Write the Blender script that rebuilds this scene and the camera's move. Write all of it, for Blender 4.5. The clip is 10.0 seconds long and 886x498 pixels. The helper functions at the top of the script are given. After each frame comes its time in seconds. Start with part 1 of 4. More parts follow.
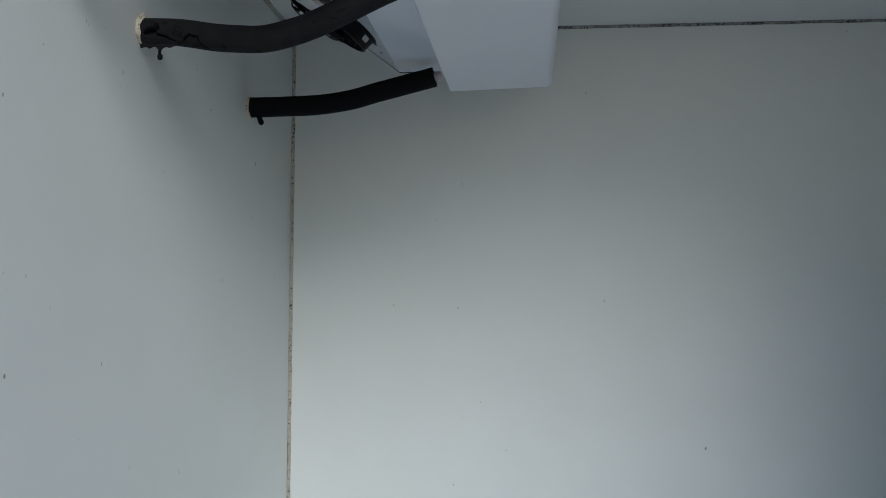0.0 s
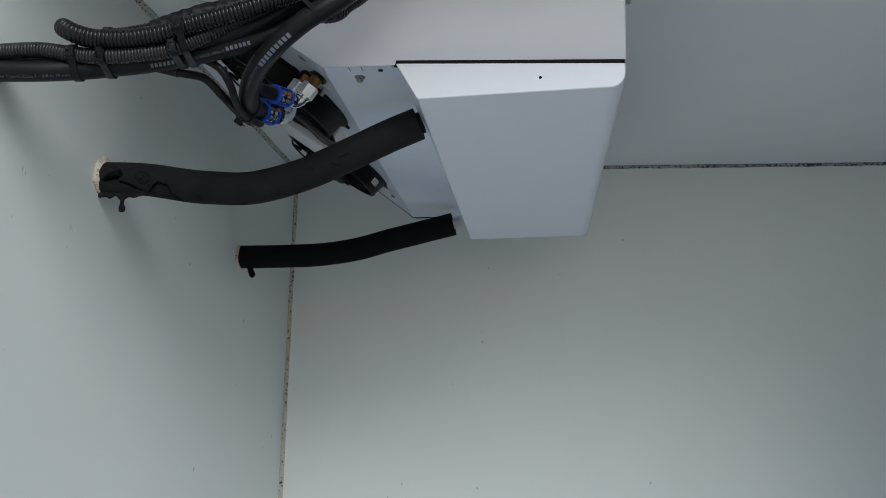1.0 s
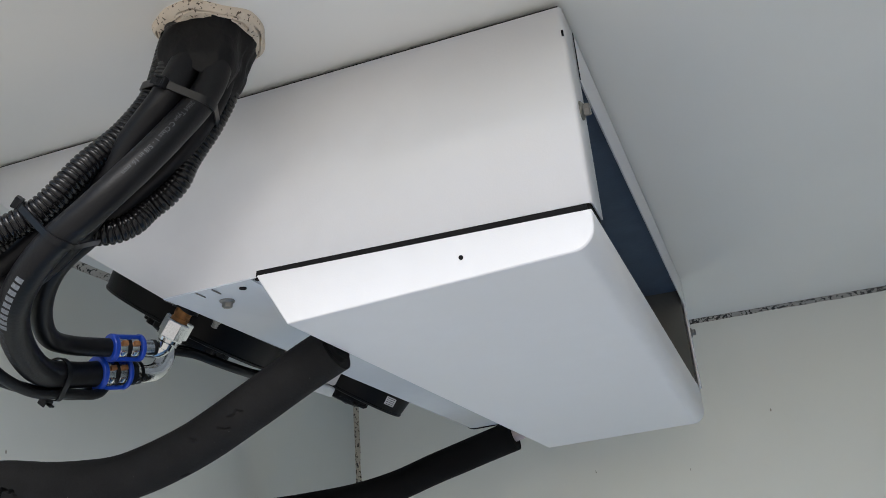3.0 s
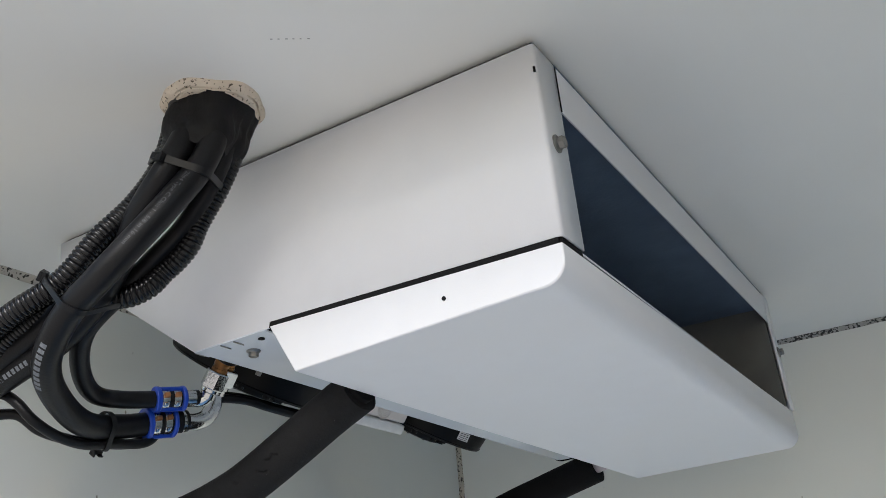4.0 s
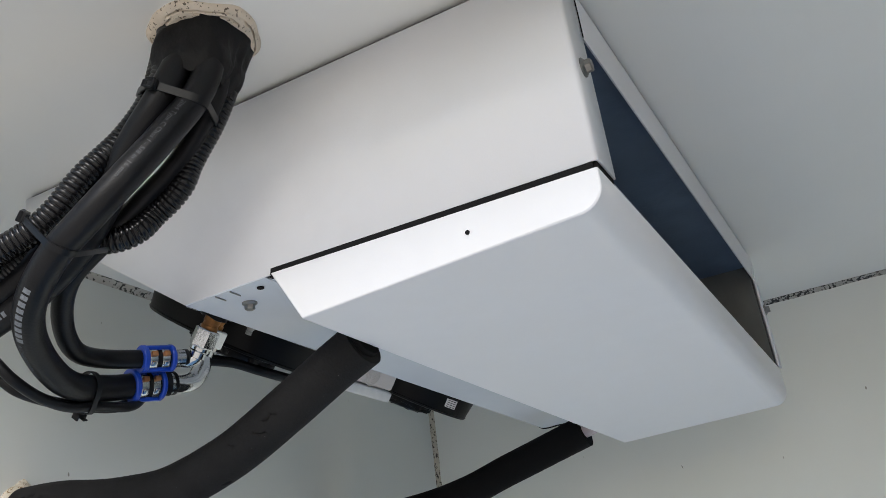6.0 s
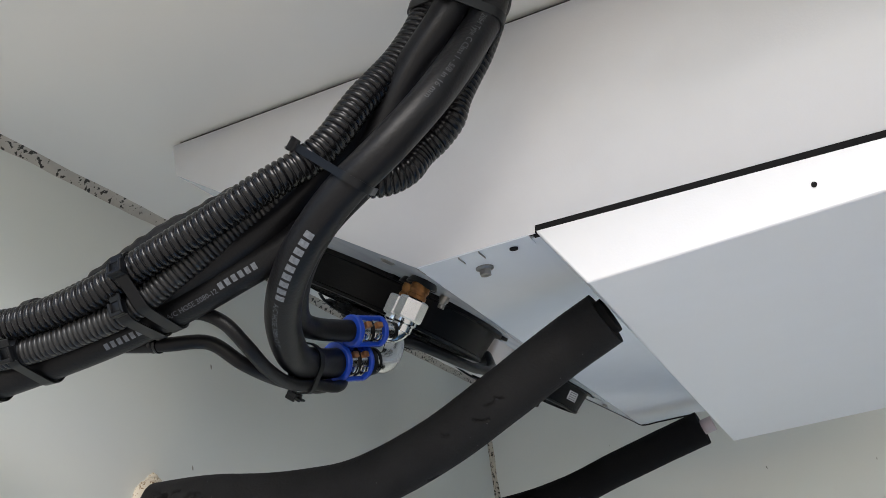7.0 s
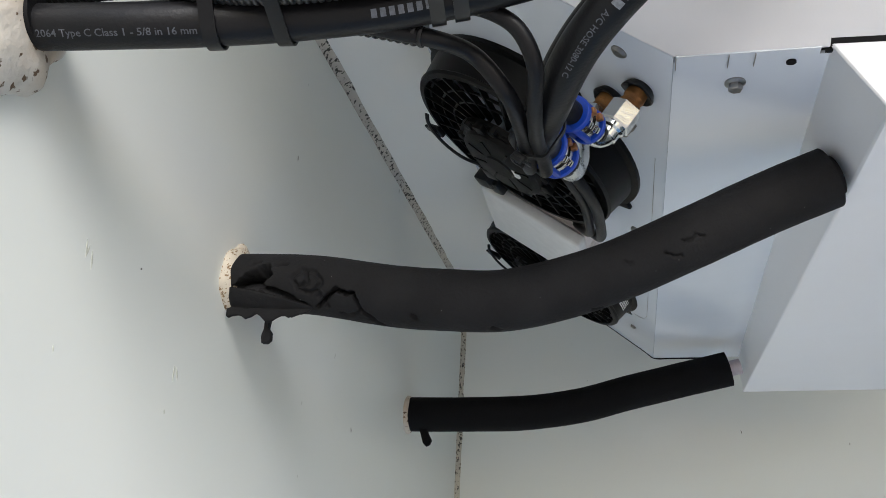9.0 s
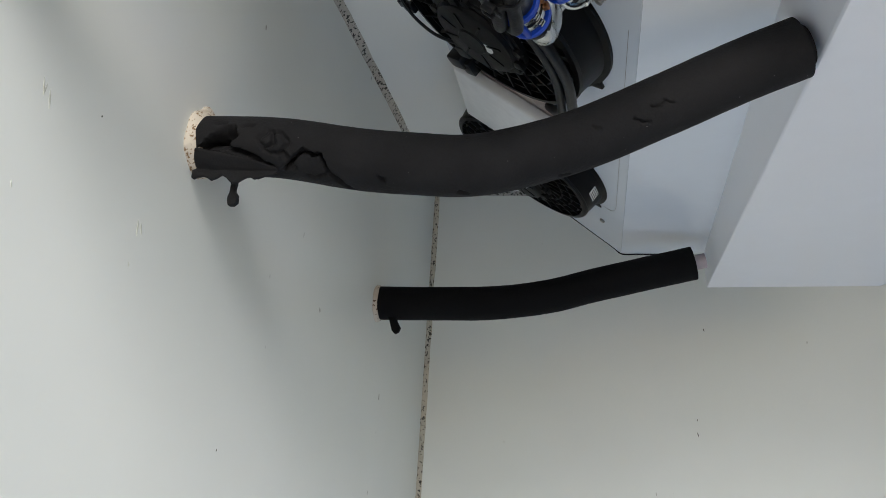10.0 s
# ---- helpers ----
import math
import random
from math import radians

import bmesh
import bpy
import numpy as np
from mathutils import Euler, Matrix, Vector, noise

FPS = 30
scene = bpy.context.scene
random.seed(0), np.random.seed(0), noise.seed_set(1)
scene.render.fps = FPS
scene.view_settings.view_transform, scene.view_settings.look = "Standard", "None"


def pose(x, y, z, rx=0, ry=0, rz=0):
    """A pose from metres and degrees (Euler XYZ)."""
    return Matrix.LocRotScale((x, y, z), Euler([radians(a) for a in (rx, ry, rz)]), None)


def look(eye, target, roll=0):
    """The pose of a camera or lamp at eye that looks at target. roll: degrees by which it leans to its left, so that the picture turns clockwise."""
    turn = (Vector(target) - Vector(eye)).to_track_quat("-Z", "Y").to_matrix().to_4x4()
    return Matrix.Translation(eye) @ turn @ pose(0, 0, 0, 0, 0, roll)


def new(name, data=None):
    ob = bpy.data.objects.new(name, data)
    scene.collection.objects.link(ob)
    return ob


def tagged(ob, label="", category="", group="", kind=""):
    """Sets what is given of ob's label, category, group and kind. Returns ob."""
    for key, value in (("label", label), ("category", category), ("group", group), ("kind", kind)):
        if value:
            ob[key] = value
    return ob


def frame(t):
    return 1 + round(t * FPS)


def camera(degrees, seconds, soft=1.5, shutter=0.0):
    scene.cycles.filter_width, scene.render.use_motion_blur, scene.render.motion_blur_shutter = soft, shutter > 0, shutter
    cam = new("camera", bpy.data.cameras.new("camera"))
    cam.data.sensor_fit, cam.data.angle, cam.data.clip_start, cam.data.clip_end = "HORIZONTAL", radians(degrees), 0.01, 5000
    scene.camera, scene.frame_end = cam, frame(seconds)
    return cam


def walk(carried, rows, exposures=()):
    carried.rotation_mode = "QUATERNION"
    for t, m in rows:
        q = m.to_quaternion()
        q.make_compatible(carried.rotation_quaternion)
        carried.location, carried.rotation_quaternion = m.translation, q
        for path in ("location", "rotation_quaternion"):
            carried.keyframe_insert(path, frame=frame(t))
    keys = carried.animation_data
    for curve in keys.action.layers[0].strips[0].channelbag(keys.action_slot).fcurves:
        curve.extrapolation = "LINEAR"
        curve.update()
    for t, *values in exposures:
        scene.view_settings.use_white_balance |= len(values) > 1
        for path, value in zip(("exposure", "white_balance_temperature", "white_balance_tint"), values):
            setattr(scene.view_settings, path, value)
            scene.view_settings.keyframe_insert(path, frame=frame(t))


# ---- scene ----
cam = camera(56.24, 10.0, soft=0.8)
PATH = [
    (0, (0.6286, -2.2841, 1.1705), (0.4559, -0.2939, 1.2685), 0.27),
    (0.3, (0.6770, -2.2228, 1.1823), (0.4813, -0.2368, 1.3152), 0.75),
    (0.6, (0.6600, -2.1389, 1.2162), (0.4613, -0.1585, 1.4125), 0.85),
    (0.8, (0.6152, -2.0720, 1.2521), (0.4253, -0.1025, 1.5433), 0.91),
    (1, (0.5801, -2.0095, 1.2905), (0.3890, -0.0572, 1.6805), 0.90),
    (1.5, (0.5353, -1.8862, 1.3604), (0.3628, 0.0174, 1.9493), 1.05),
    (2, (0.5526, -1.7944, 1.4170), (0.3624, 0.0565, 2.1505), -1.02),
    (2.3, (0.6210, -1.7053, 1.4393), (0.3107, 0.1135, 2.2110), -1.09),
    (2.5, (0.6673, -1.6564, 1.4489), (0.3111, 0.1496, 2.2309), -2.34),
    (2.7, (0.7164, -1.6293, 1.4668), (0.2703, 0.1739, 2.2082), -3.81),
    (3.8, (0.8906, -1.5753, 1.4654), (0.0021, 0.0064, 2.3073), -4.82),
    (4, (0.9060, -1.5657, 1.4598), (0.0018, 0.0058, 2.3040), -4.78),
    (4.5, (0.9346, -1.5485, 1.4457), (0.0462, 0.0383, 2.2780), -5.56),
    (5, (0.9425, -1.5368, 1.4385), (0.1256, 0.0924, 2.2622), -6.92),
    (5.2, (0.9314, -1.5394, 1.4295), (0.1272, 0.0951, 2.2553), -7.30),
    (6.3, (0.7598, -1.5480, 1.4577), (-0.0118, 0.1131, 2.2611), -7.56),
    (6.5, (0.7083, -1.5453, 1.4708), (-0.0332, 0.1340, 2.2645), -7.92),
    (6.8, (0.6123, -1.5555, 1.4817), (-0.0805, 0.1488, 2.2661), -8.15),
    (7, (0.5470, -1.5685, 1.4830), (-0.0938, 0.1481, 2.2847), -7.91),
    (7.3, (0.4378, -1.5835, 1.4941), (-0.1031, 0.1682, 2.2934), -5.98),
    (7.5, (0.3926, -1.5829, 1.5051), (-0.1456, 0.1741, 2.2946), -3.65),
    (7.8, (0.3428, -1.5833, 1.4924), (-0.1712, 0.1713, 2.3031), -1.30),
    (8, (0.3272, -1.5643, 1.4811), (-0.1802, 0.1887, 2.2993), 0.75),
    (8.2, (0.3141, -1.5544, 1.4635), (-0.1659, 0.2103, 2.2731), 2.03),
    (8.5, (0.3039, -1.5318, 1.4381), (-0.1398, 0.2457, 2.2402), 2.65),
    (9, (0.2880, -1.5148, 1.4100), (-0.1150, 0.3131, 2.1148), 3.06),
    (9.5, (0.2833, -1.5034, 1.3894), (-0.0904, 0.3643, 1.9995), 3.01),
    (10, (0.2929, -1.5008, 1.3730), (-0.0516, 0.3987, 1.8954), 3.48),
]
EXPOSURES = [(0, -0.20, 5880, 6), (0.7, -0.14, 5860, 6), (1.0, 0.12, 5900, 6.5), (1.5, 0.46, 5980, 7), (2.5, 0.75, 6180, 9), (3.8, 0.80, 6330, 9.5), (5.2, 0.84, 6280, 9), (7.0, 0.85, 6450, 10), (8.0, 1.0, 6500, 10), (9.0, 1.02, 6380, 10), (10, 0.82, 6380, 10)]
walk(cam, [(t, look(eye, target, roll)) for t, eye, target, roll in PATH], EXPOSURES)

# ---- light ----
world = bpy.data.worlds.new("sky")
scene.world = world
world.use_nodes = True
wt = world.node_tree
sky = wt.nodes.new("ShaderNodeTexSky")
sky.sky_type = "NISHITA"
sky.sun_disc = False
sky.sun_elevation = radians(33)
sky.sun_rotation = radians(159)
sky.air_density, sky.dust_density = 1.0, 1.0
wt.nodes["Background"].inputs["Strength"].default_value = 0.085
wt.links.new(sky.outputs["Color"], wt.nodes["Background"].inputs["Color"])
sun = new("sun", bpy.data.lights.new("sun", "SUN"))
sun.data.energy, sun.data.angle, sun.data.color = 1.9, radians(36), (1.0, 0.955, 0.905)
sun.matrix_world = look((2.7, -5.9, 5.3), (0.4, 0.0, 1.2))


# ---- materials ----
def material(name, color, rough=0.5, metal=0.0, var=0.06, scale=30.0, bump=0.0, bump_scale=200.0, spec=0.5, second=None, mix_scale=6.0):
    """A surface with colour variation at two scales, uneven gloss and fine relief."""
    m = bpy.data.materials.new(name)
    m.use_nodes = True
    nt = m.node_tree
    b = nt.nodes["Principled BSDF"]
    co = nt.nodes.new("ShaderNodeTexCoord")
    n1 = nt.nodes.new("ShaderNodeTexNoise")
    n1.inputs["Scale"].default_value, n1.inputs["Detail"].default_value = scale, 6
    n2 = nt.nodes.new("ShaderNodeTexNoise")
    n2.inputs["Scale"].default_value, n2.inputs["Detail"].default_value = mix_scale, 3
    for n in (n1, n2):
        nt.links.new(co.outputs["Object"], n.inputs["Vector"])
    r1 = nt.nodes.new("ShaderNodeValToRGB")
    c = Vector(color)
    r1.color_ramp.elements[0].position, r1.color_ramp.elements[1].position = 0.3, 0.7
    r1.color_ramp.elements[0].color = (*(c * (1 - var)), 1)
    r1.color_ramp.elements[1].color = (*[min(1, v) for v in c * (1 + var)], 1)
    nt.links.new(n1.outputs["Fac"], r1.inputs["Fac"])
    mix = nt.nodes.new("ShaderNodeMix")
    mix.data_type = "RGBA"
    mr = nt.nodes.new("ShaderNodeMapRange")
    mr.inputs["From Min"].default_value, mr.inputs["From Max"].default_value = 0.45, 0.75
    nt.links.new(n2.outputs["Fac"], mr.inputs["Value"])
    nt.links.new(mr.outputs["Result"], mix.inputs["Factor"])
    nt.links.new(r1.outputs["Color"], mix.inputs["A"])
    mix.inputs["B"].default_value = (*(second or c * (1 - 0.7 * var)), 1)
    nt.links.new(mix.outputs["Result"], b.inputs["Base Color"])
    rr = nt.nodes.new("ShaderNodeMapRange")
    rr.inputs["To Min"].default_value, rr.inputs["To Max"].default_value = max(0.02, rough - 0.08), min(1, rough + 0.08)
    nt.links.new(n1.outputs["Fac"], rr.inputs["Value"])
    nt.links.new(rr.outputs["Result"], b.inputs["Roughness"])
    b.inputs["Metallic"].default_value = metal
    b.inputs["Specular IOR Level"].default_value = spec
    if bump:
        n3 = nt.nodes.new("ShaderNodeTexNoise")
        n3.inputs["Scale"].default_value, n3.inputs["Detail"].default_value = bump_scale, 4
        nt.links.new(co.outputs["Object"], n3.inputs["Vector"])
        bp = nt.nodes.new("ShaderNodeBump")
        bp.inputs["Strength"].default_value, bp.inputs["Distance"].default_value = bump, 0.002
        nt.links.new(n3.outputs["Fac"], bp.inputs["Height"])
        nt.links.new(bp.outputs["Normal"], b.inputs["Normal"])
    return m


def speckled(name, color, speck, size, amount, rough=0.6, bump=0.3, spread=9.0, second=None, mix_scale=6.0):
    """A pale filler with dark mould specks that gather in patches."""
    m = material(name, color, rough, var=0.12, scale=60, bump=bump, bump_scale=150, second=second, mix_scale=mix_scale)
    nt = m.node_tree
    b = nt.nodes["Principled BSDF"]
    base = b.inputs["Base Color"].links[0].from_socket
    co = nt.nodes.new("ShaderNodeTexCoord")
    v = nt.nodes.new("ShaderNodeTexNoise")
    v.inputs["Scale"].default_value, v.inputs["Detail"].default_value = 1 / size, 2
    p = nt.nodes.new("ShaderNodeTexNoise")
    p.inputs["Scale"].default_value = spread
    for n in (v, p):
        nt.links.new(co.outputs["Object"], n.inputs["Vector"])
    add = nt.nodes.new("ShaderNodeMath")
    add.operation = "MULTIPLY_ADD"
    add.inputs[1].default_value = 0.35
    nt.links.new(p.outputs["Fac"], add.inputs[0])
    nt.links.new(v.outputs["Fac"], add.inputs[2])
    mr = nt.nodes.new("ShaderNodeMapRange")
    mr.inputs["From Min"].default_value, mr.inputs["From Max"].default_value = amount, amount + 0.05
    nt.links.new(add.outputs[0], mr.inputs["Value"])
    mix = nt.nodes.new("ShaderNodeMix")
    mix.data_type = "RGBA"
    nt.links.new(mr.outputs["Result"], mix.inputs["Factor"])
    nt.links.new(base, mix.inputs["A"])
    mix.inputs["B"].default_value = (*speck, 1)
    nt.links.new(mix.outputs["Result"], b.inputs["Base Color"])
    return m


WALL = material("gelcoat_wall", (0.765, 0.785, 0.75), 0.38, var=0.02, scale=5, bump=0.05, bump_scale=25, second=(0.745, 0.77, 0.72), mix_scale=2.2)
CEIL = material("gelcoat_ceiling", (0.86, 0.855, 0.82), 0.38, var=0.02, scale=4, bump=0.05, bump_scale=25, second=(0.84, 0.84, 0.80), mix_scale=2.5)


def spotted(m, size, amount, color):
    """Sparse small dirt specks and scratches on a plain surface."""
    nt = m.node_tree
    b = nt.nodes["Principled BSDF"]
    base = b.inputs["Base Color"].links[0].from_socket
    co = nt.nodes.new("ShaderNodeTexCoord")
    mp = nt.nodes.new("ShaderNodeMapping")
    mp.inputs["Scale"].default_value = (1.0, 1.0, 0.55)
    nt.links.new(co.outputs["Object"], mp.inputs["Vector"])
    v = nt.nodes.new("ShaderNodeTexNoise")
    v.inputs["Scale"].default_value, v.inputs["Detail"].default_value, v.inputs["Roughness"].default_value = 1 / size, 1, 0.4
    nt.links.new(mp.outputs["Vector"], v.inputs["Vector"])
    mr = nt.nodes.new("ShaderNodeMapRange")
    mr.inputs["From Min"].default_value, mr.inputs["From Max"].default_value = amount, amount + 0.03
    nt.links.new(v.outputs["Fac"], mr.inputs["Value"])
    mix = nt.nodes.new("ShaderNodeMix")
    mix.data_type = "RGBA"
    nt.links.new(mr.outputs["Result"], mix.inputs["Factor"])
    nt.links.new(base, mix.inputs["A"])
    mix.inputs["B"].default_value = (*color, 1)
    nt.links.new(mix.outputs["Result"], b.inputs["Base Color"])
    return m


spotted(WALL, 0.012, 0.80, (0.30, 0.29, 0.25))
spotted(CEIL, 0.012, 0.85, (0.32, 0.31, 0.28))
FLOOR = material("floor_coating", (0.12, 0.25, 0.45), 0.55, var=0.15, scale=14, bump=0.3, bump_scale=120)
GROUND = material("pale_concrete", (0.78, 0.69, 0.58), 0.85, var=0.25, scale=40, bump=0.6, bump_scale=300)
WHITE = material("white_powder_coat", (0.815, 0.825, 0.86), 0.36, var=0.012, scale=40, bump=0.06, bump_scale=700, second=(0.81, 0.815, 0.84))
# Same white but glossier; the underside's bluish shade is put into its darker colour.
SHADEDGLOSS = material("glossy_white_blue_shade", (0.70, 0.745, 0.81), 0.17, var=0.012, scale=30, bump=0.02, bump_scale=60, second=(0.69, 0.735, 0.80))
# Dark colours that carry the shade inside the outlet and above its strip.
SHADEBLUE = material("dark_blue_shade", (0.12, 0.17, 0.25), 0.6, var=0.15, scale=30, bump=0.2)
SHADEGREY = material("shaded_inner_sheet", (0.13, 0.135, 0.13), 0.55, var=0.15, scale=20, bump=0.15)
COIL = material("coil_fins", (0.10, 0.11, 0.12), 0.5, 0.5, var=0.2, scale=60)
RUBBER = material("hose_rubber", (0.007, 0.0072, 0.0085), 0.38, var=0.18, scale=50, bump=0.12, bump_scale=500, second=(0.011, 0.011, 0.012), spec=0.22)
CONDUITGREY = material("worn_conduit_plastic", (0.017, 0.017, 0.018), 0.30, var=0.25, scale=40, second=(0.028, 0.028, 0.029), spec=0.42)
CONDUIT = material("conduit_plastic", (0.006, 0.006, 0.007), 0.24, var=0.15, scale=40, second=(0.011, 0.011, 0.012), spec=0.36)
FOAMRUB = material("insulation_foam", (0.0136, 0.0137, 0.0148), 0.80, var=0.22, scale=35, bump=0.35, bump_scale=420, second=(0.0175, 0.0172, 0.0178), mix_scale=14, spec=0.15)
FOAMDK = material("insulation_foam_dark", (0.0048, 0.0048, 0.0055), 0.85, var=0.2, scale=35, bump=0.3, bump_scale=400, spec=0.15)
TAPE = material("black_tape", (0.006, 0.006, 0.007), 0.5, var=0.25, scale=30, bump=0.4, bump_scale=160, spec=0.22)
NYLON = material("black_nylon", (0.0050, 0.0055, 0.0070), 0.32, var=0.1, scale=50, spec=0.30)
PLASTIC = material("fan_plastic", (0.0035, 0.0035, 0.004), 0.42, var=0.15, scale=60, bump=0.1, bump_scale=500, spec=0.14)
# Black for the slot's foam, and for shade drawn into gaps and holes.
GASKETSHADE = material("gasket_foam_and_shade", (0.010, 0.010, 0.011), 0.9, var=0.2, scale=60, spec=0.22)
BLUE = material("blue_plastic", (0.009, 0.060, 0.47), 0.32, var=0.08, scale=40)
STEEL = material("zinc_steel", (0.66, 0.67, 0.67), 0.18, 1.0, var=0.12, scale=60, bump=0.08, bump_scale=300)
BOLT = material("bolt_steel", (0.31, 0.30, 0.285), 0.38, 1.0, var=0.2, scale=120)
BRASS = material("tarnished_brass", (0.36, 0.17, 0.055), 0.5, 0.75, var=0.45, scale=90, bump=0.3, bump_scale=300, second=(0.16, 0.07, 0.025), mix_scale=70)
COPPER = material("copper_band", (0.50, 0.23, 0.10), 0.4, 0.9, var=0.3, scale=90)
BOXGREY = material("box_plastic", (0.66, 0.61, 0.58), 0.42, var=0.03, scale=30)
PINKPIPE = material("drain_stub_plastic", (0.50, 0.43, 0.45), 0.4, var=0.08, scale=50)
PRINT = material("white_print", (0.17, 0.185, 0.21), 0.6, var=0.35, scale=500)
DIMPRINT = material("dim_print", (0.085, 0.093, 0.110), 0.6, var=0.45, scale=500)
WORNPRINT = material("worn_print", (0.040, 0.043, 0.050), 0.6, var=0.6, scale=500)
LABEL = material("paper_label", (0.70, 0.70, 0.69), 0.5, var=0.05, scale=80)
INK = material("label_ink", (0.05, 0.05, 0.05), 0.6, var=0.1)
SEAL = speckled("mouldy_sealant", (0.50, 0.47, 0.41), (0.030, 0.026, 0.020), 0.0044, 0.735, rough=0.55)
SEALDARK = speckled("dark_mouldy_sealant", (0.36, 0.35, 0.32), (0.022, 0.021, 0.018), 0.0050, 0.685, rough=0.55)
SEALV = speckled("stained_sealant", (0.54, 0.50, 0.41), (0.045, 0.038, 0.028), 0.0046, 0.745, rough=0.5, spread=5)
FOAM = speckled("expanding_foam", (0.60, 0.57, 0.51), (0.11, 0.065, 0.032), 0.0048, 0.790, rough=0.6, bump=0.5, spread=26, second=(0.47, 0.37, 0.27), mix_scale=24)
FOAMBROWN = speckled("stained_foam", (0.62, 0.56, 0.46), (0.20, 0.12, 0.05), 0.0022, 0.735, rough=0.6, bump=0.6, spread=40)
FOAMCREAM = speckled("cream_foam", (0.70, 0.61, 0.49), (0.10, 0.075, 0.05), 0.0026, 0.80, rough=0.7, bump=0.7, spread=45)
spotted(FOAMRUB, 0.0017, 0.80, (0.16, 0.155, 0.15))
SCUFF = material("scuff_grey", (0.58, 0.59, 0.52), 0.6, var=0.2, scale=300)
PENCIL = material("pencil_grey", (0.40, 0.40, 0.385), 0.7, var=0.2, scale=300)
GRIME = material("grime", (0.10, 0.095, 0.08), 0.7, var=0.3, scale=200)


# ---- building blocks ----
def finish(name, bm, mat, smooth=30.0):
    me = bpy.data.meshes.new(name)
    bmesh.ops.recalc_face_normals(bm, faces=bm.faces)
    bm.to_mesh(me)
    bm.free()
    me.materials.append(mat)
    if smooth:
        me.polygons.foreach_set("use_smooth", [True] * len(me.polygons))
        me.set_sharp_from_angle(angle=radians(smooth))
    return me


def thing(name, label, category, m=None, group="", kind=""):
    ob = new(name)
    ob.empty_display_size = 0.05
    if m is not None:
        ob.matrix_world = m
    return tagged(ob, label, category, group, kind)


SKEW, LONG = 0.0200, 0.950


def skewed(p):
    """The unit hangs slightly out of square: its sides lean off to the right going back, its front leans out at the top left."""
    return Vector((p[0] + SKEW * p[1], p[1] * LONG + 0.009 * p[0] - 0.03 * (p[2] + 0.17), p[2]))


def part(name, bm, mat, parent, label="", m=None, smooth=30.0):
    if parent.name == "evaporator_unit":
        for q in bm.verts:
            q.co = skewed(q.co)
    ob = new(name, finish(name, bm, mat, smooth))
    ob.parent = parent
    if m is not None:
        ob.matrix_basis = m
    return tagged(ob, label) if label else ob


def solid(name, bm, mat, label, category, group="", kind="", smooth=30.0, m=None):
    ob = new(name, finish(name, bm, mat, smooth))
    if m is not None:
        ob.matrix_world = m
    return tagged(ob, label, category, group, kind)


def box(bm, lo, hi, bevel=0.0, seg=2):
    c = [(a + b) / 2 for a, b in zip(lo, hi)]
    g = bmesh.ops.create_cube(bm, size=1, matrix=Matrix.Translation(c) @ Matrix.Diagonal((*[b - a for a, b in zip(lo, hi)], 1)))
    if bevel:
        es = list({e for v in g["verts"] for e in v.link_edges})
        bmesh.ops.bevel(bm, geom=es, offset=bevel, segments=seg, affect="EDGES", profile=0.5)
    return bm


def prism(bm, pts, vec):
    """A flat polygon drawn out along vec."""
    a = [bm.verts.new(p) for p in pts]
    b = [bm.verts.new(Vector(p) + Vector(vec)) for p in pts]
    bm.faces.new(a), bm.faces.new(b[::-1])
    for i in range(len(a)):
        j = (i + 1) % len(a)
        bm.faces.new((a[i], b[i], b[j], a[j]))
    return bm


def lathe(bm, prof, n=32, m=None, closed=False):
    """Profile (radius, height) turned round z."""
    m = m or Matrix()
    rings = []
    for r, z in prof:
        rings.append([bm.verts.new(m @ Vector((r * math.cos(2 * math.pi * i / n), r * math.sin(2 * math.pi * i / n), z))) for i in range(n)] if r > 1e-6 else [bm.verts.new(m @ Vector((0, 0, z)))])
    pairs = list(zip(rings, rings[1:])) + ([(rings[-1], rings[0])] if closed else [])
    for p, q in pairs:
        for i in range(n):
            j = (i + 1) % n
            f = [p[i % len(p)], p[j % len(p)], q[j % len(q)], q[i % len(q)]]
            f = list(dict.fromkeys(f))
            if len(f) > 2:
                bm.faces.new(f)
    return bm


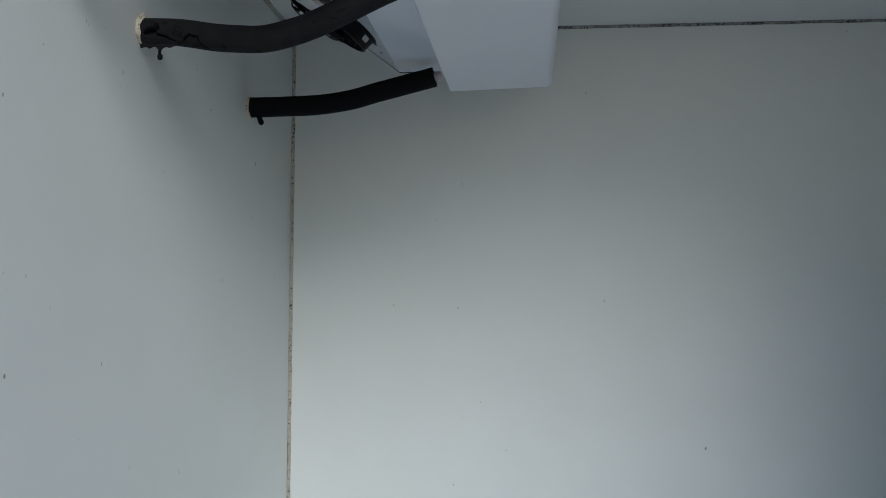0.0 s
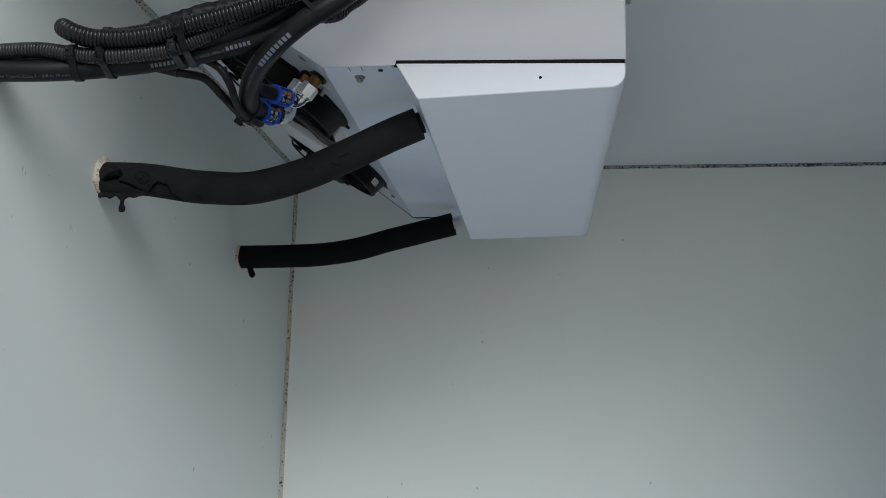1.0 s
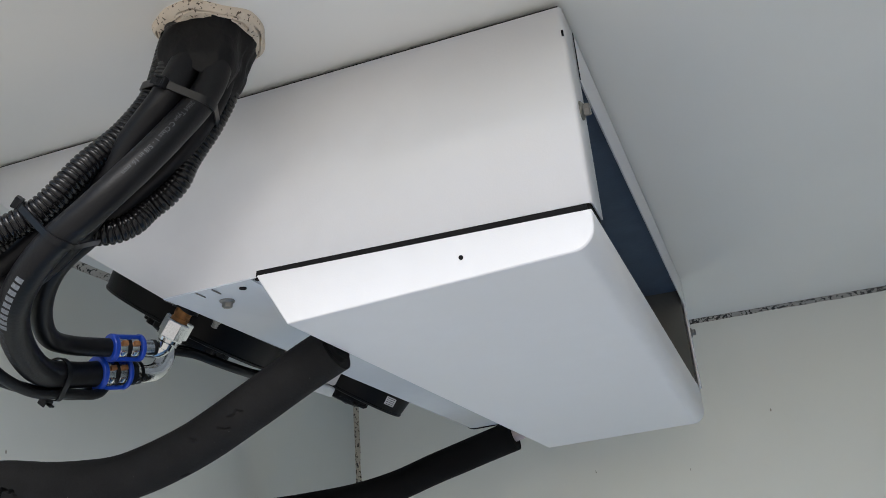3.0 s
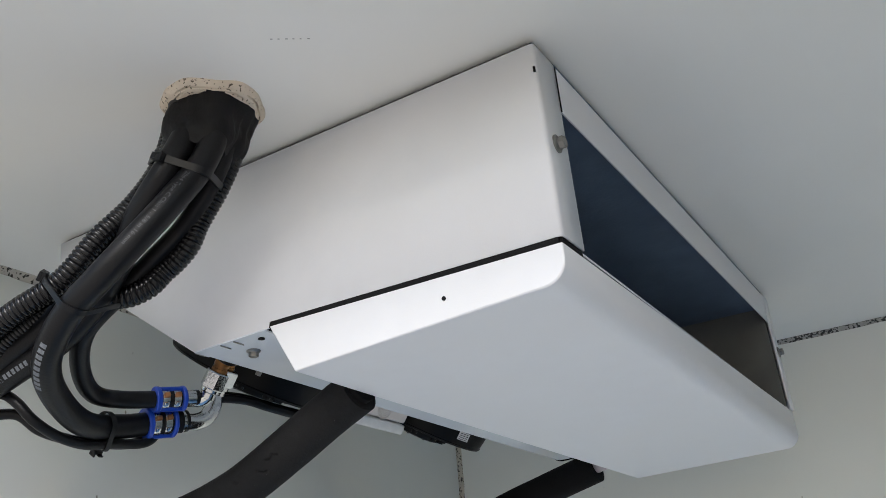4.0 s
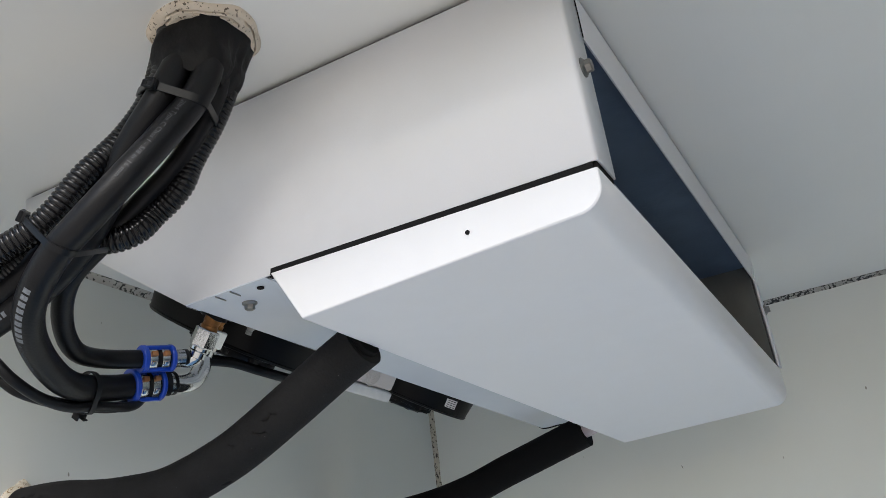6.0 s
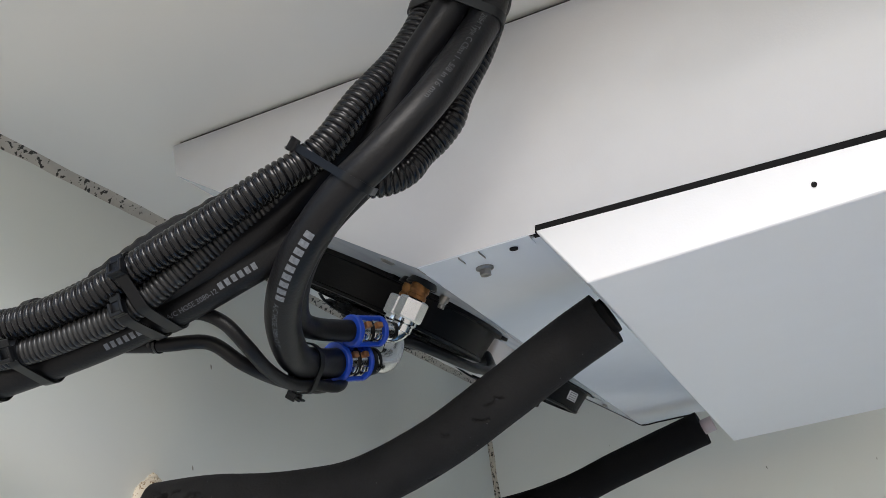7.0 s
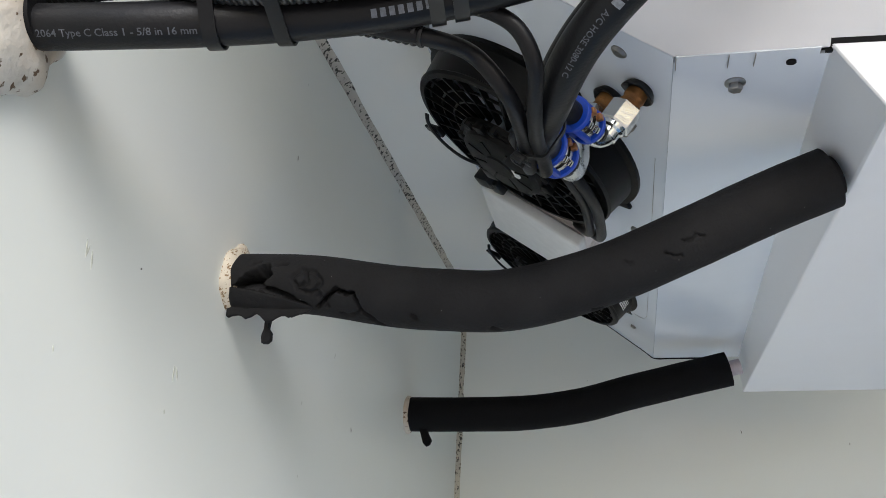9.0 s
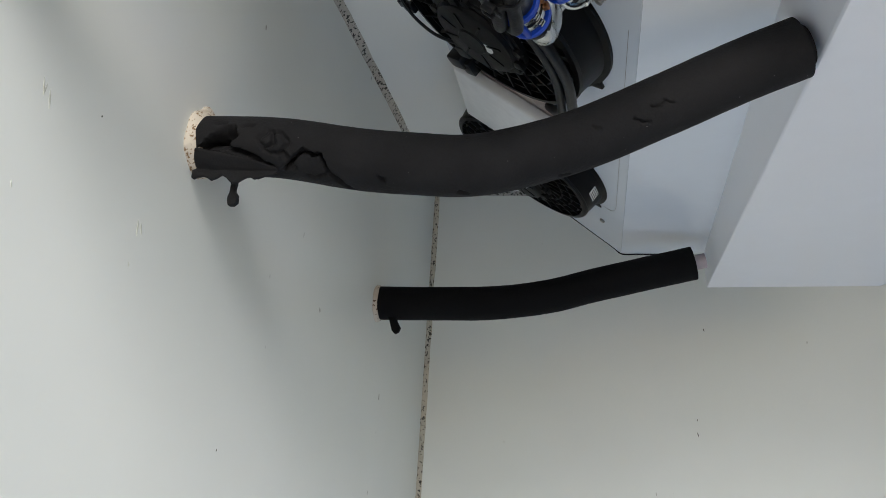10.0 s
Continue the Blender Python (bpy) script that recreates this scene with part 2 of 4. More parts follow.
class Path:
    """A smooth line through points, with its length and steady cross directions."""

    def __init__(self, pts, step=0.003):
        p = [Vector(q) for q in pts]
        p = [2 * p[0] - p[1], *p, 2 * p[-1] - p[-2]]
        fine = []
        for a, b, c, d in zip(p, p[1:], p[2:], p[3:]):
            # centripetal spacing keeps uneven points free of loops
            ta = 0.0
            tb = ta + max((b - a).length, 1e-6) ** 0.5
            tc = tb + max((c - b).length, 1e-6) ** 0.5
            td = tc + max((d - c).length, 1e-6) ** 0.5
            for k in range(40):
                t = tb + (tc - tb) * k / 40
                a1 = a * ((tb - t) / (tb - ta)) + b * ((t - ta) / (tb - ta))
                a2 = b * ((tc - t) / (tc - tb)) + c * ((t - tb) / (tc - tb))
                a3 = c * ((td - t) / (td - tc)) + d * ((t - tc) / (td - tc))
                b1 = a1 * ((tc - t) / (tc - ta)) + a2 * ((t - ta) / (tc - ta))
                b2 = a2 * ((td - t) / (td - tb)) + a3 * ((t - tb) / (td - tb))
                fine.append(b1 * ((tc - t) / (tc - tb)) + b2 * ((t - tb) / (tc - tb)))
        fine.append(p[-2])
        self.raw = fine
        self.at = [0.0]
        for a, b in zip(fine, fine[1:]):
            self.at.append(self.at[-1] + (b - a).length)
        self.length = self.at[-1]
        n = max(2, int(self.length / step))
        self.s = [self.length * i / n for i in range(n + 1)]
        self.p = [self.point(s) for s in self.s]
        self.t = [self.way(s) for s in self.s]
        nrm = Vector((0, 0, 1)) if abs(self.t[0].z) < 0.8 else Vector((0, 1, 0))
        self.n = []
        for t in self.t:
            nrm = (nrm - t * nrm.dot(t)).normalized()
            self.n.append(nrm.copy())

    def point(self, s):
        s = min(max(s, 0), self.length)
        i = min(max(int(np.searchsorted(self.at, s)) - 1, 0), len(self.raw) - 2)
        d = self.at[i + 1] - self.at[i]
        return self.raw[i].lerp(self.raw[i + 1], (s - self.at[i]) / d if d > 0 else 0)

    def way(self, s):
        return (self.point(s + 0.004) - self.point(s - 0.004)).normalized()

    def crossing(self, o, axis):
        """The point where the line meets the plane through o across axis, nearest to o."""
        best = None
        for a, b in zip(self.raw, self.raw[1:]):
            da, db = (a - o).dot(axis), (b - o).dot(axis)
            if da * db <= 0 and da != db:
                q = a.lerp(b, da / (da - db))
                if best is None or (q - o).length < (best - o).length:
                    best = q
        return best


def sweep(bm, path, radius, sides=20, cap=True):
    """A tube along a path; radius: a number or a function of (length, angle)."""
    rings = []
    for s, p, t, n in zip(path.s, path.p, path.t, path.n):
        b = t.cross(n)
        ring = []
        for k in range(sides):
            a = 2 * math.pi * k / sides
            r = radius(s, a) if callable(radius) else radius
            ring.append(bm.verts.new(p + r * (math.cos(a) * n + math.sin(a) * b)))
        rings.append(ring)
    for p, q in zip(rings, rings[1:]):
        for k in range(sides):
            j = (k + 1) % sides
            bm.faces.new((p[k], p[j], q[j], q[k]))
    if cap:
        bm.faces.new(rings[0][::-1]), bm.faces.new(rings[-1])
    return bm


def ribbed(path, r, pitch=0.0041, depth=0.0013):
    """Radius of a corrugated conduit."""
    def f(s, a):
        x = (s % pitch) / pitch
        return r - depth * (1 - math.sqrt(max(0.0, 1 - (2 * x / 0.80 - 1) ** 2)) ** 0.6 if x < 0.80 else 1)
    return f


def hull(points):
    """The outline round points of a plane."""
    pts = sorted(set(points))
    def half(seq):
        out = []
        for p in seq:
            while len(out) > 1 and (out[-1][0] - out[-2][0]) * (p[1] - out[-2][1]) - (out[-1][1] - out[-2][1]) * (p[0] - out[-2][0]) <= 0:
                out.pop()
            out.append(p)
        return out
    a, b = half(pts), half(pts[::-1])
    return a[:-1] + b[:-1]


def foam_patch(bm, centre, axis, inner, outer, high, lump=0.25, seed=0, n=56, m=14, split=0.0):
    """An uneven collar of foam on a surface, raised along axis."""
    axis = Vector(axis).normalized()
    u = axis.orthogonal().normalized()
    v = axis.cross(u)
    rows = []
    for i in range(m + 1):
        f = i / m
        row = []
        for k in range(n):
            a = 2 * math.pi * k / n
            d = Vector((math.cos(a), math.sin(a), 0))
            wob = 1 + lump * noise.noise(d * 1.7 + Vector((seed, 0, 3)))
            r = inner + (outer * wob - inner) * f
            h = high * math.sqrt(max(0, 1 - f ** 2.2)) * (1 + 0.5 * lump * noise.noise(Vector((d.x * r * 60, d.y * r * 60, seed + 7.0)))) - (0.002 if i == m else 0)
            # ragged splits that run round part of the collar
            for at, turn in ((0.42, 0.0), (0.68, 2.1)):
                line = at + 0.16 * noise.noise(d * 1.3 + Vector((0, seed, turn))) + 0.05 * noise.noise(d * 9 + Vector((turn, 0, seed)))
                here = max(0.0, noise.noise(d * 1.6 + Vector((turn, 5, seed))) + 0.25)
                h -= split * min(1, 4 * here) * math.exp(-((f - line) / 0.035) ** 2)
            row.append(bm.verts.new(Vector(centre) + r * (d.x * u + d.y * v) + axis * max(h, -0.002)))
        rows.append(row)
    base = [bm.verts.new(x.co - axis * ((x.co - Vector(centre)).dot(axis) + 0.003)) for x in rows[0]]
    rows.insert(0, base)
    for p, q in zip(rows, rows[1:]):
        for k in range(n):
            j = (k + 1) % n
            bm.faces.new((p[k], p[j], q[j], q[k]))
    return bm

# ---- the van body ----
CEIL_Z, VAN_L, VAN_W = 1.90, 3.2, 1.37
DOOR = (0.0, 1.65, 0.0, 1.88)


def slab(name, lo, hi, mat, label, category):
    return solid(name, box(bmesh.new(), lo, hi), mat, label, category, kind="structure", smooth=0)


slab("floor", (-0.06, -VAN_W - 0.06, -0.06), (VAN_L + 0.06, 0.06, 0.0), FLOOR, "blue-grey coated van floor", "floor")
slab("ceiling", (-0.06, -VAN_W, CEIL_Z), (VAN_L + 0.06, 0.06, CEIL_Z + 0.05), CEIL, "smooth off-white gelcoat van ceiling", "ceiling")
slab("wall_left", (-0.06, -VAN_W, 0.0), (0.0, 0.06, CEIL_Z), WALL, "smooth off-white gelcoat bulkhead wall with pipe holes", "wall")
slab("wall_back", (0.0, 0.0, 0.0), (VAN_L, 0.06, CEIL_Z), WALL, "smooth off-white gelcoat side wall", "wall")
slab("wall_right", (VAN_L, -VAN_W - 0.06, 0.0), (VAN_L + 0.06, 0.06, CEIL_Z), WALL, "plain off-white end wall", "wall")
bm = bmesh.new()
x0, x1, z0, z1 = DOOR
y0, y1 = -VAN_W - 0.06, -VAN_W
box(bm, (x1, y0, 0.0), (VAN_L, y1, CEIL_Z + 0.05))
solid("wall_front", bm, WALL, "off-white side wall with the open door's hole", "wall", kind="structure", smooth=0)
bm = bmesh.new()
box(bm, (-150, -150, -0.62), (150, 150, -0.55))
solid("ground", bm, GROUND, "pale concrete yard outside the van", "ground", kind="structure", smooth=0)


def seam(a, b, d1, d2, leg, mat, label, seed):
    """A filled corner joint between two surfaces, a little uneven."""
    a, b, d1, d2 = Vector(a), Vector(b), Vector(d1), Vector(d2)
    n = int((b - a).length / 0.012)
    bm, rows = bmesh.new(), []
    for i in range(n + 1):
        p = a.lerp(b, i / n)
        w = [leg * (1 + 0.22 * noise.noise(p * 23 + Vector((seed, k * 5, 0)))) for k in (0, 1)]
        q = 0.36 * leg * (1 + 0.3 * noise.noise(p * 40 + Vector((0, seed, 0))))
        rows.append([bm.verts.new(v) for v in (p, p + d1 * w[0], p + (d1 + d2) * q, p + d2 * w[1])])
    for r, s in zip(rows, rows[1:]):
        for k in range(4):
            bm.faces.new((r[k], r[(k + 1) % 4], s[(k + 1) % 4], s[k]))
    bm.faces.new(rows[0]), bm.faces.new(rows[-1][::-1])
    return solid("trim_seam", bm, mat, label, "sealant joint", kind="structure", smooth=60)


seam((0, -VAN_W, CEIL_Z), (0, 0, CEIL_Z), (1, 0, 0), (0, 0, -1), 0.0080, SEAL, "mould-speckled sealant joint between bulkhead and ceiling", 1)
seam((0, 0, CEIL_Z), (VAN_L, 0, CEIL_Z), (0, -1, 0), (0, 0, -1), 0.0070, SEALDARK, "dark mould-speckled sealant joint between side wall and ceiling", 2)
seam((0, 0, 0), (0, 0, CEIL_Z), (1, 0, 0), (0, -1, 0), 0.0085, SEALV, "stained upright sealant joint between two walls", 3)

# ---- the cooling unit ----
UNIT = pose(0.709, -1.044, 1.8912, 0.25, 0.4, 0)
DEPTH = 0.826
unit = thing("evaporator_unit", "white sheet-metal cooling unit screwed under the ceiling, outlet open", "cooling unit", UNIT)
PROFILE = [(-0.597, 0.0015), (-0.594, -0.029), (-0.3795, -0.1750), (-0.003, -0.1715)]


# front panel, folded round its right-hand corner
bm = bmesh.new()
fold, R = 0.041, 0.004
strip = [(-R, 0.0)] + [(-R + R * math.sin(a), R - R * math.cos(a)) for a in (0.4, 0.8, 1.2, math.pi / 2)] + [(0.0, fold)]
front = [(u, 0.0, w) for u, w in PROFILE[:3]] + [(-0.2860, 0, -0.1743), (-0.2850, 0, -0.1685), (-R, 0.0, -0.1710), (-R, 0.0, 0.0015)]
vs = [bm.verts.new(p) for p in front]
bm.faces.new(vs)
low, high = vs[5], vs[6]
for u, v in strip[1:]:
    a, b = bm.verts.new((u, v, -0.1710)), bm.verts.new((u, v, 0.0015))
    bm.faces.new((low, a, b, high))
    low, high = a, b
ob = part("front_panel", bm, WHITE, unit, "plain white front panel", smooth=35)
mod = ob.modifiers.new("thickness", "SOLIDIFY")
mod.thickness, mod.offset = 0.0016, -1
part("rear_panel", prism(bmesh.new(), [(u, DEPTH, w) for u, w in PROFILE + [(0, 0.0015)]], (0, -0.002, 0)), WHITE, unit)
SB, LB = Vector((-0.3795, 0, -0.1750)), Vector((-0.594, 0, -0.029))
SD = (LB - SB).normalized()
SN = Vector((-abs(SD.z), 0, -abs(SD.x)))
SAG = Vector((-0.003, 0, -0.0108))  # the lower edge hangs towards the back
bm = bmesh.new()
prism(bm, [SB + Vector((0, 0.002, 0)), LB + Vector((0, 0.002, 0)), LB + Vector((0, DEPTH, 0)), SB + SAG + Vector((0, DEPTH, 0))], -SN * 0.002)
part("fan_panel", bm, SHADEDGLOSS, unit, "sloping white panel that carries the fans")
bm = bmesh.new()
prism(bm, [(-0.3790, 0.0085, -0.1750), (-0.004, 0.0085, -0.1715), (-0.004, DEPTH + 0.004, -0.1760), (-0.3820, DEPTH + 0.004, -0.1858)], (0, 0, 0.002))
part("bottom_panel", bm, SHADEDGLOSS, unit)
bm = bmesh.new()
prism(bm, [(-0.3780, 0.0, -0.1753), (-0.291, 0.0, -0.1738), (-0.291, 0.019, -0.1740), (-0.3780, 0.019, -0.1755)], (0, 0, -0.0012))
part("bottom_flange", bm, SHADEDGLOSS, unit)
for u in (-0.3779, -0.3455, -0.3295):
    part("relief_slot", box(bmesh.new(), (u - 0.00025, 0.001, -0.1772), (u + 0.00025, 0.0150, -0.1750)), BOLT, unit, "thin dark slot")
part("top_panel", prism(bmesh.new(), [(-0.595, 0.003, -0.002), (-0.001, 0.003, -0.002), (-0.001, DEPTH - 0.003, -0.002), (-0.595, DEPTH - 0.003, -0.002)], (0, 0, 0.002)), WHITE, unit)
part("outlet_top_strip", prism(bmesh.new(), [(-0.0015, 0.0430, -0.0440), (0.0, 0.0430, -0.0445), (0.0008, 0.0430, -0.0010), (-0.0015, 0.0430, -0.0010)], (0, 0.760, 0)), WHITE, unit)
# Dark strip put in for the shadow line between outlet strip and ceiling.
part("ceiling_shade_line", box(bmesh.new(), (-0.0045, 0.0435, -0.0010), (-0.0010, 0.8005, 0.0050)), SHADEBLUE, unit, "thin grey strip for the shadow between unit and ceiling")
# The gap's shade is drawn as a solid black strip.
part("fold_slot_shade", box(bmesh.new(), (-0.003, 0.0410, -0.044), (0.0006, 0.0429, 0.001)), GASKETSHADE, unit, "narrow black strip for the shade in the gap beside the folded corner")
part("rear_flange", box(bmesh.new(), (-0.002, 0.8005, -0.1745), (0.0012, DEPTH, 0.0015), 0.0008), WHITE, unit)
# the inside of the outlet, its deep shade put into the sheets' dark colours
part("outlet_shaded_top", prism(bmesh.new(), [(-0.30, 0.004, -0.02), (-0.004, 0.004, -0.02), (-0.004, 0.80, -0.02), (-0.30, 0.80, -0.02)], (0, 0, 0.012)), SHADEBLUE, unit, "inner top sheet of the air outlet, darkened for its shade")
part("inner_rear_wall", box(bmesh.new(), (-0.30, 0.800, -0.170), (-0.004, 0.804, -0.02)), SHADEGREY, unit)
part("inner_front_wall", box(bmesh.new(), (-0.30, 0.002, -0.170), (-0.004, 0.006, -0.02)), SHADEBLUE, unit)
bm = bmesh.new()
for i in range(66):
    y = 0.012 + i * 0.012
    box(bm, (-0.31, y, -0.170), (-0.25, y + 0.0012, -0.022))
box(bm, (-0.335, 0.008, -0.170), (-0.309, 0.80, -0.022))
part("coil", bm, COIL, unit, "finned cooling coil deep in the outlet", smooth=0)
part("gasket", prism(bmesh.new(), [(-0.288, 0.0022, -0.1755), (-0.0045, 0.0022, -0.1790), (-0.0045, 0.0022, -0.1695), (-0.288, 0.0022, -0.1665)], (0, 0.004, 0)), GASKETSHADE, unit, "black foam strip in the slot")
part("gasket_lip", prism(bmesh.new(), [(-0.288, 0.0004, -0.1738), (-0.0045, 0.0004, -0.1775), (-0.0045, 0.0004, -0.1713), (-0.288, 0.0004, -0.1683)], (0, 0.0024, 0)), GASKETSHADE, unit, "black foam lip in the slot")
# Black strip that stands for the shadow gap above the front panel.
part("top_shade_strip", box(bmesh.new(), (-0.592, 0.003, 0.001), (-0.003, 0.030, 0.0046)), GASKETSHADE, unit, "dark strip for the shadow gap between unit and ceiling")
part("gasket", box(bmesh.new(), (-0.006, 0.004, -0.1790), (-0.002, 0.0412, -0.1700)), GASKETSHADE, unit, "black foam strip in the slot")


# drip tray under the unit, its right-hand edge rolled
def tray_profile(v):
    f = v / DEPTH
    tl = (-0.2855 + 0.025 * f, -0.1730)
    bl = (-0.2570 + 0.0008 * f, -0.2200 - 0.0127 * f)
    rb = -0.2070 - 0.0190 * f
    ru = -0.0015 - 0.001 * f
    r = 0.019
    pts = [tl, bl]
    for k in range(9):
        a = math.pi / 2 * k / 8
        pts.append((ru - r + r * math.sin(a), rb + r - r * math.cos(a)))
    pts.append((ru, -0.1765 + 0.002 * f))
    return pts


bm = bmesh.new()
rows = [[bm.verts.new((u, v + (0.0135 * -u / 0.257 if v > 0.8 else 0.0), w)) for u, w in tray_profile(v)] for v in (0.0, 0.0015, 0.2, 0.4, 0.6, DEPTH - 0.002, DEPTH)]
for k, (p, q) in enumerate(zip(rows, rows[1:])):
    for i in range(len(p) - 1):
        bm.faces.new((p[i], p[i + 1], q[i + 1], q[i]))
bm.faces.new(rows[0]), bm.faces.new(rows[-1][::-1])
tray = part("drip_tray", bm, WHITE, unit, "white drip tray with a rolled edge", smooth=32)
mod = tray.modifiers.new("edge", "BEVEL")
mod.width, mod.segments, mod.limit_method, mod.angle_limit = 0.0015, 2, "ANGLE", radians(50)


def disc(centre, normal, r, h=0.0006, n=14):
    m = Vector(normal).to_track_quat("Z", "Y").to_matrix().to_4x4()
    m.translation = centre
    return lathe(bmesh.new(), [(0, h), (r, h), (r, -0.0005), (0, -0.0005)], n, m)


def bolt(centre, normal, size=1.0):
    """A hexagon head on a round flange."""
    m = Vector(normal).to_track_quat("Z", "Y").to_matrix().to_4x4()
    m.translation = centre
    bm = lathe(bmesh.new(), [(0, -0.001), (0.0078 * size, -0.001), (0.0078 * size, 0.0012), (0.0058 * size, 0.0026 * size), (0, 0.0026 * size)], 24, m)
    lathe(bm, [(0.0054 * size, 0.002 * size), (0.0054 * size, 0.0066 * size), (0.0046 * size, 0.0075 * size), (0, 0.0075 * size)], 6, m @ pose(0, 0, 0, 0, 0, 17))
    return bm


part("bolt", bolt((-0.3385, 0.0379, -0.1748), (0, 0, -1), 0.88), BOLT, unit, "steel flange bolt", smooth=25)
part("bolt", bolt((0.0, 0.018, -0.086), (1, 0, 0)), BOLT, unit, "steel flange bolt", smooth=25)
part("bolt", bolt((0.0012, 0.812, -0.088), (1, 0, 0)), BOLT, unit, "steel flange bolt", smooth=25)
part("bolt", bolt((-0.430, DEPTH, -0.100), (0, 1, 0)), BOLT, unit, "steel flange bolt", smooth=25)
# Holes and notch are not cut: black pieces give the shade inside them.
part("screw_hole", disc((-0.3068, 0.0138, -0.1760), (0, 0, -1), 0.0032), GASKETSHADE, unit, "black disc for the shaded inside of a screw hole")
part("screw_hole", disc((-0.1050, -0.0002, -0.1936), (0, -1, 0), 0.0018), GASKETSHADE, unit, "black disc for the shaded inside of a screw hole")
part("corner_notch", box(bmesh.new(), (-0.0028, -0.0006, -0.026), (-0.0012, 0.001, -0.021)), GASKETSHADE, unit, "small notch, its shade a black block")


def on_slope(s, v, off=0.0):
    """A place on the sloping panel: up the slope, back, and out from it."""
    return SB + SD * s + SAG * (v / DEPTH) * (1 - s / (LB - SB).length) + Vector((0, v, 0)) + SN * off


def slope_frame(s, v, off=0.0, spin=0.0):
    """x up the slope, y back, z out."""
    m = Matrix((SD, Vector((0, 1, 0)), SN)).transposed()
    if m.determinant() < 0:
        m = Matrix((SD, Vector((0, -1, 0)), SN)).transposed()
    m = m.to_4x4()
    m.translation = on_slope(s, v, off)
    return m @ pose(0, 0, 0, 0, 0, spin)


part("rivet", lathe(bmesh.new(), [(0, 0.0022), (0.004, 0.0020), (0.0062, 0.0004), (0.0062, -0.001), (0, -0.001)], 18, slope_frame(0.0414, 0.0287)), BOLT, unit, "flat grey rivet")
for s, v in ((0.0336, 0.7248), (0.030, 0.345)):
    part("screw", lathe(bmesh.new(), [(0, 0.003), (0.003, 0.0028), (0.0042, 0.001), (0.0042, -0.001), (0, -0.001)], 12, slope_frame(s, v)), BOLT, unit)


CREASE = [(0.0100, 0.16), (0.0108, 0.30), (0.0118, 0.50), (0.0124, 0.60), (0.0130, 0.630), (0.0160, 0.646), (0.0220, 0.655), (0.0320, 0.657)]
part("crease", sweep(bmesh.new(), Path([on_slope(s, v, 0.0002) for s, v in CREASE], 0.004), 0.00022, 6), BOLT, unit, "fine dark crease line")
part("stud", lathe(bmesh.new(), [(0, 0.011), (0.0030, 0.0105), (0.0034, 0.0095), (0.0030, 0.0085), (0.0034, 0.0075), (0.0030, 0.0065), (0.0034, 0.0055), (0.0045, 0.0035), (0.0045, -0.001), (0, -0.001)], 12, slope_frame(0.0323, 0.125)), BOLT, unit, "threaded end of a grey screw")


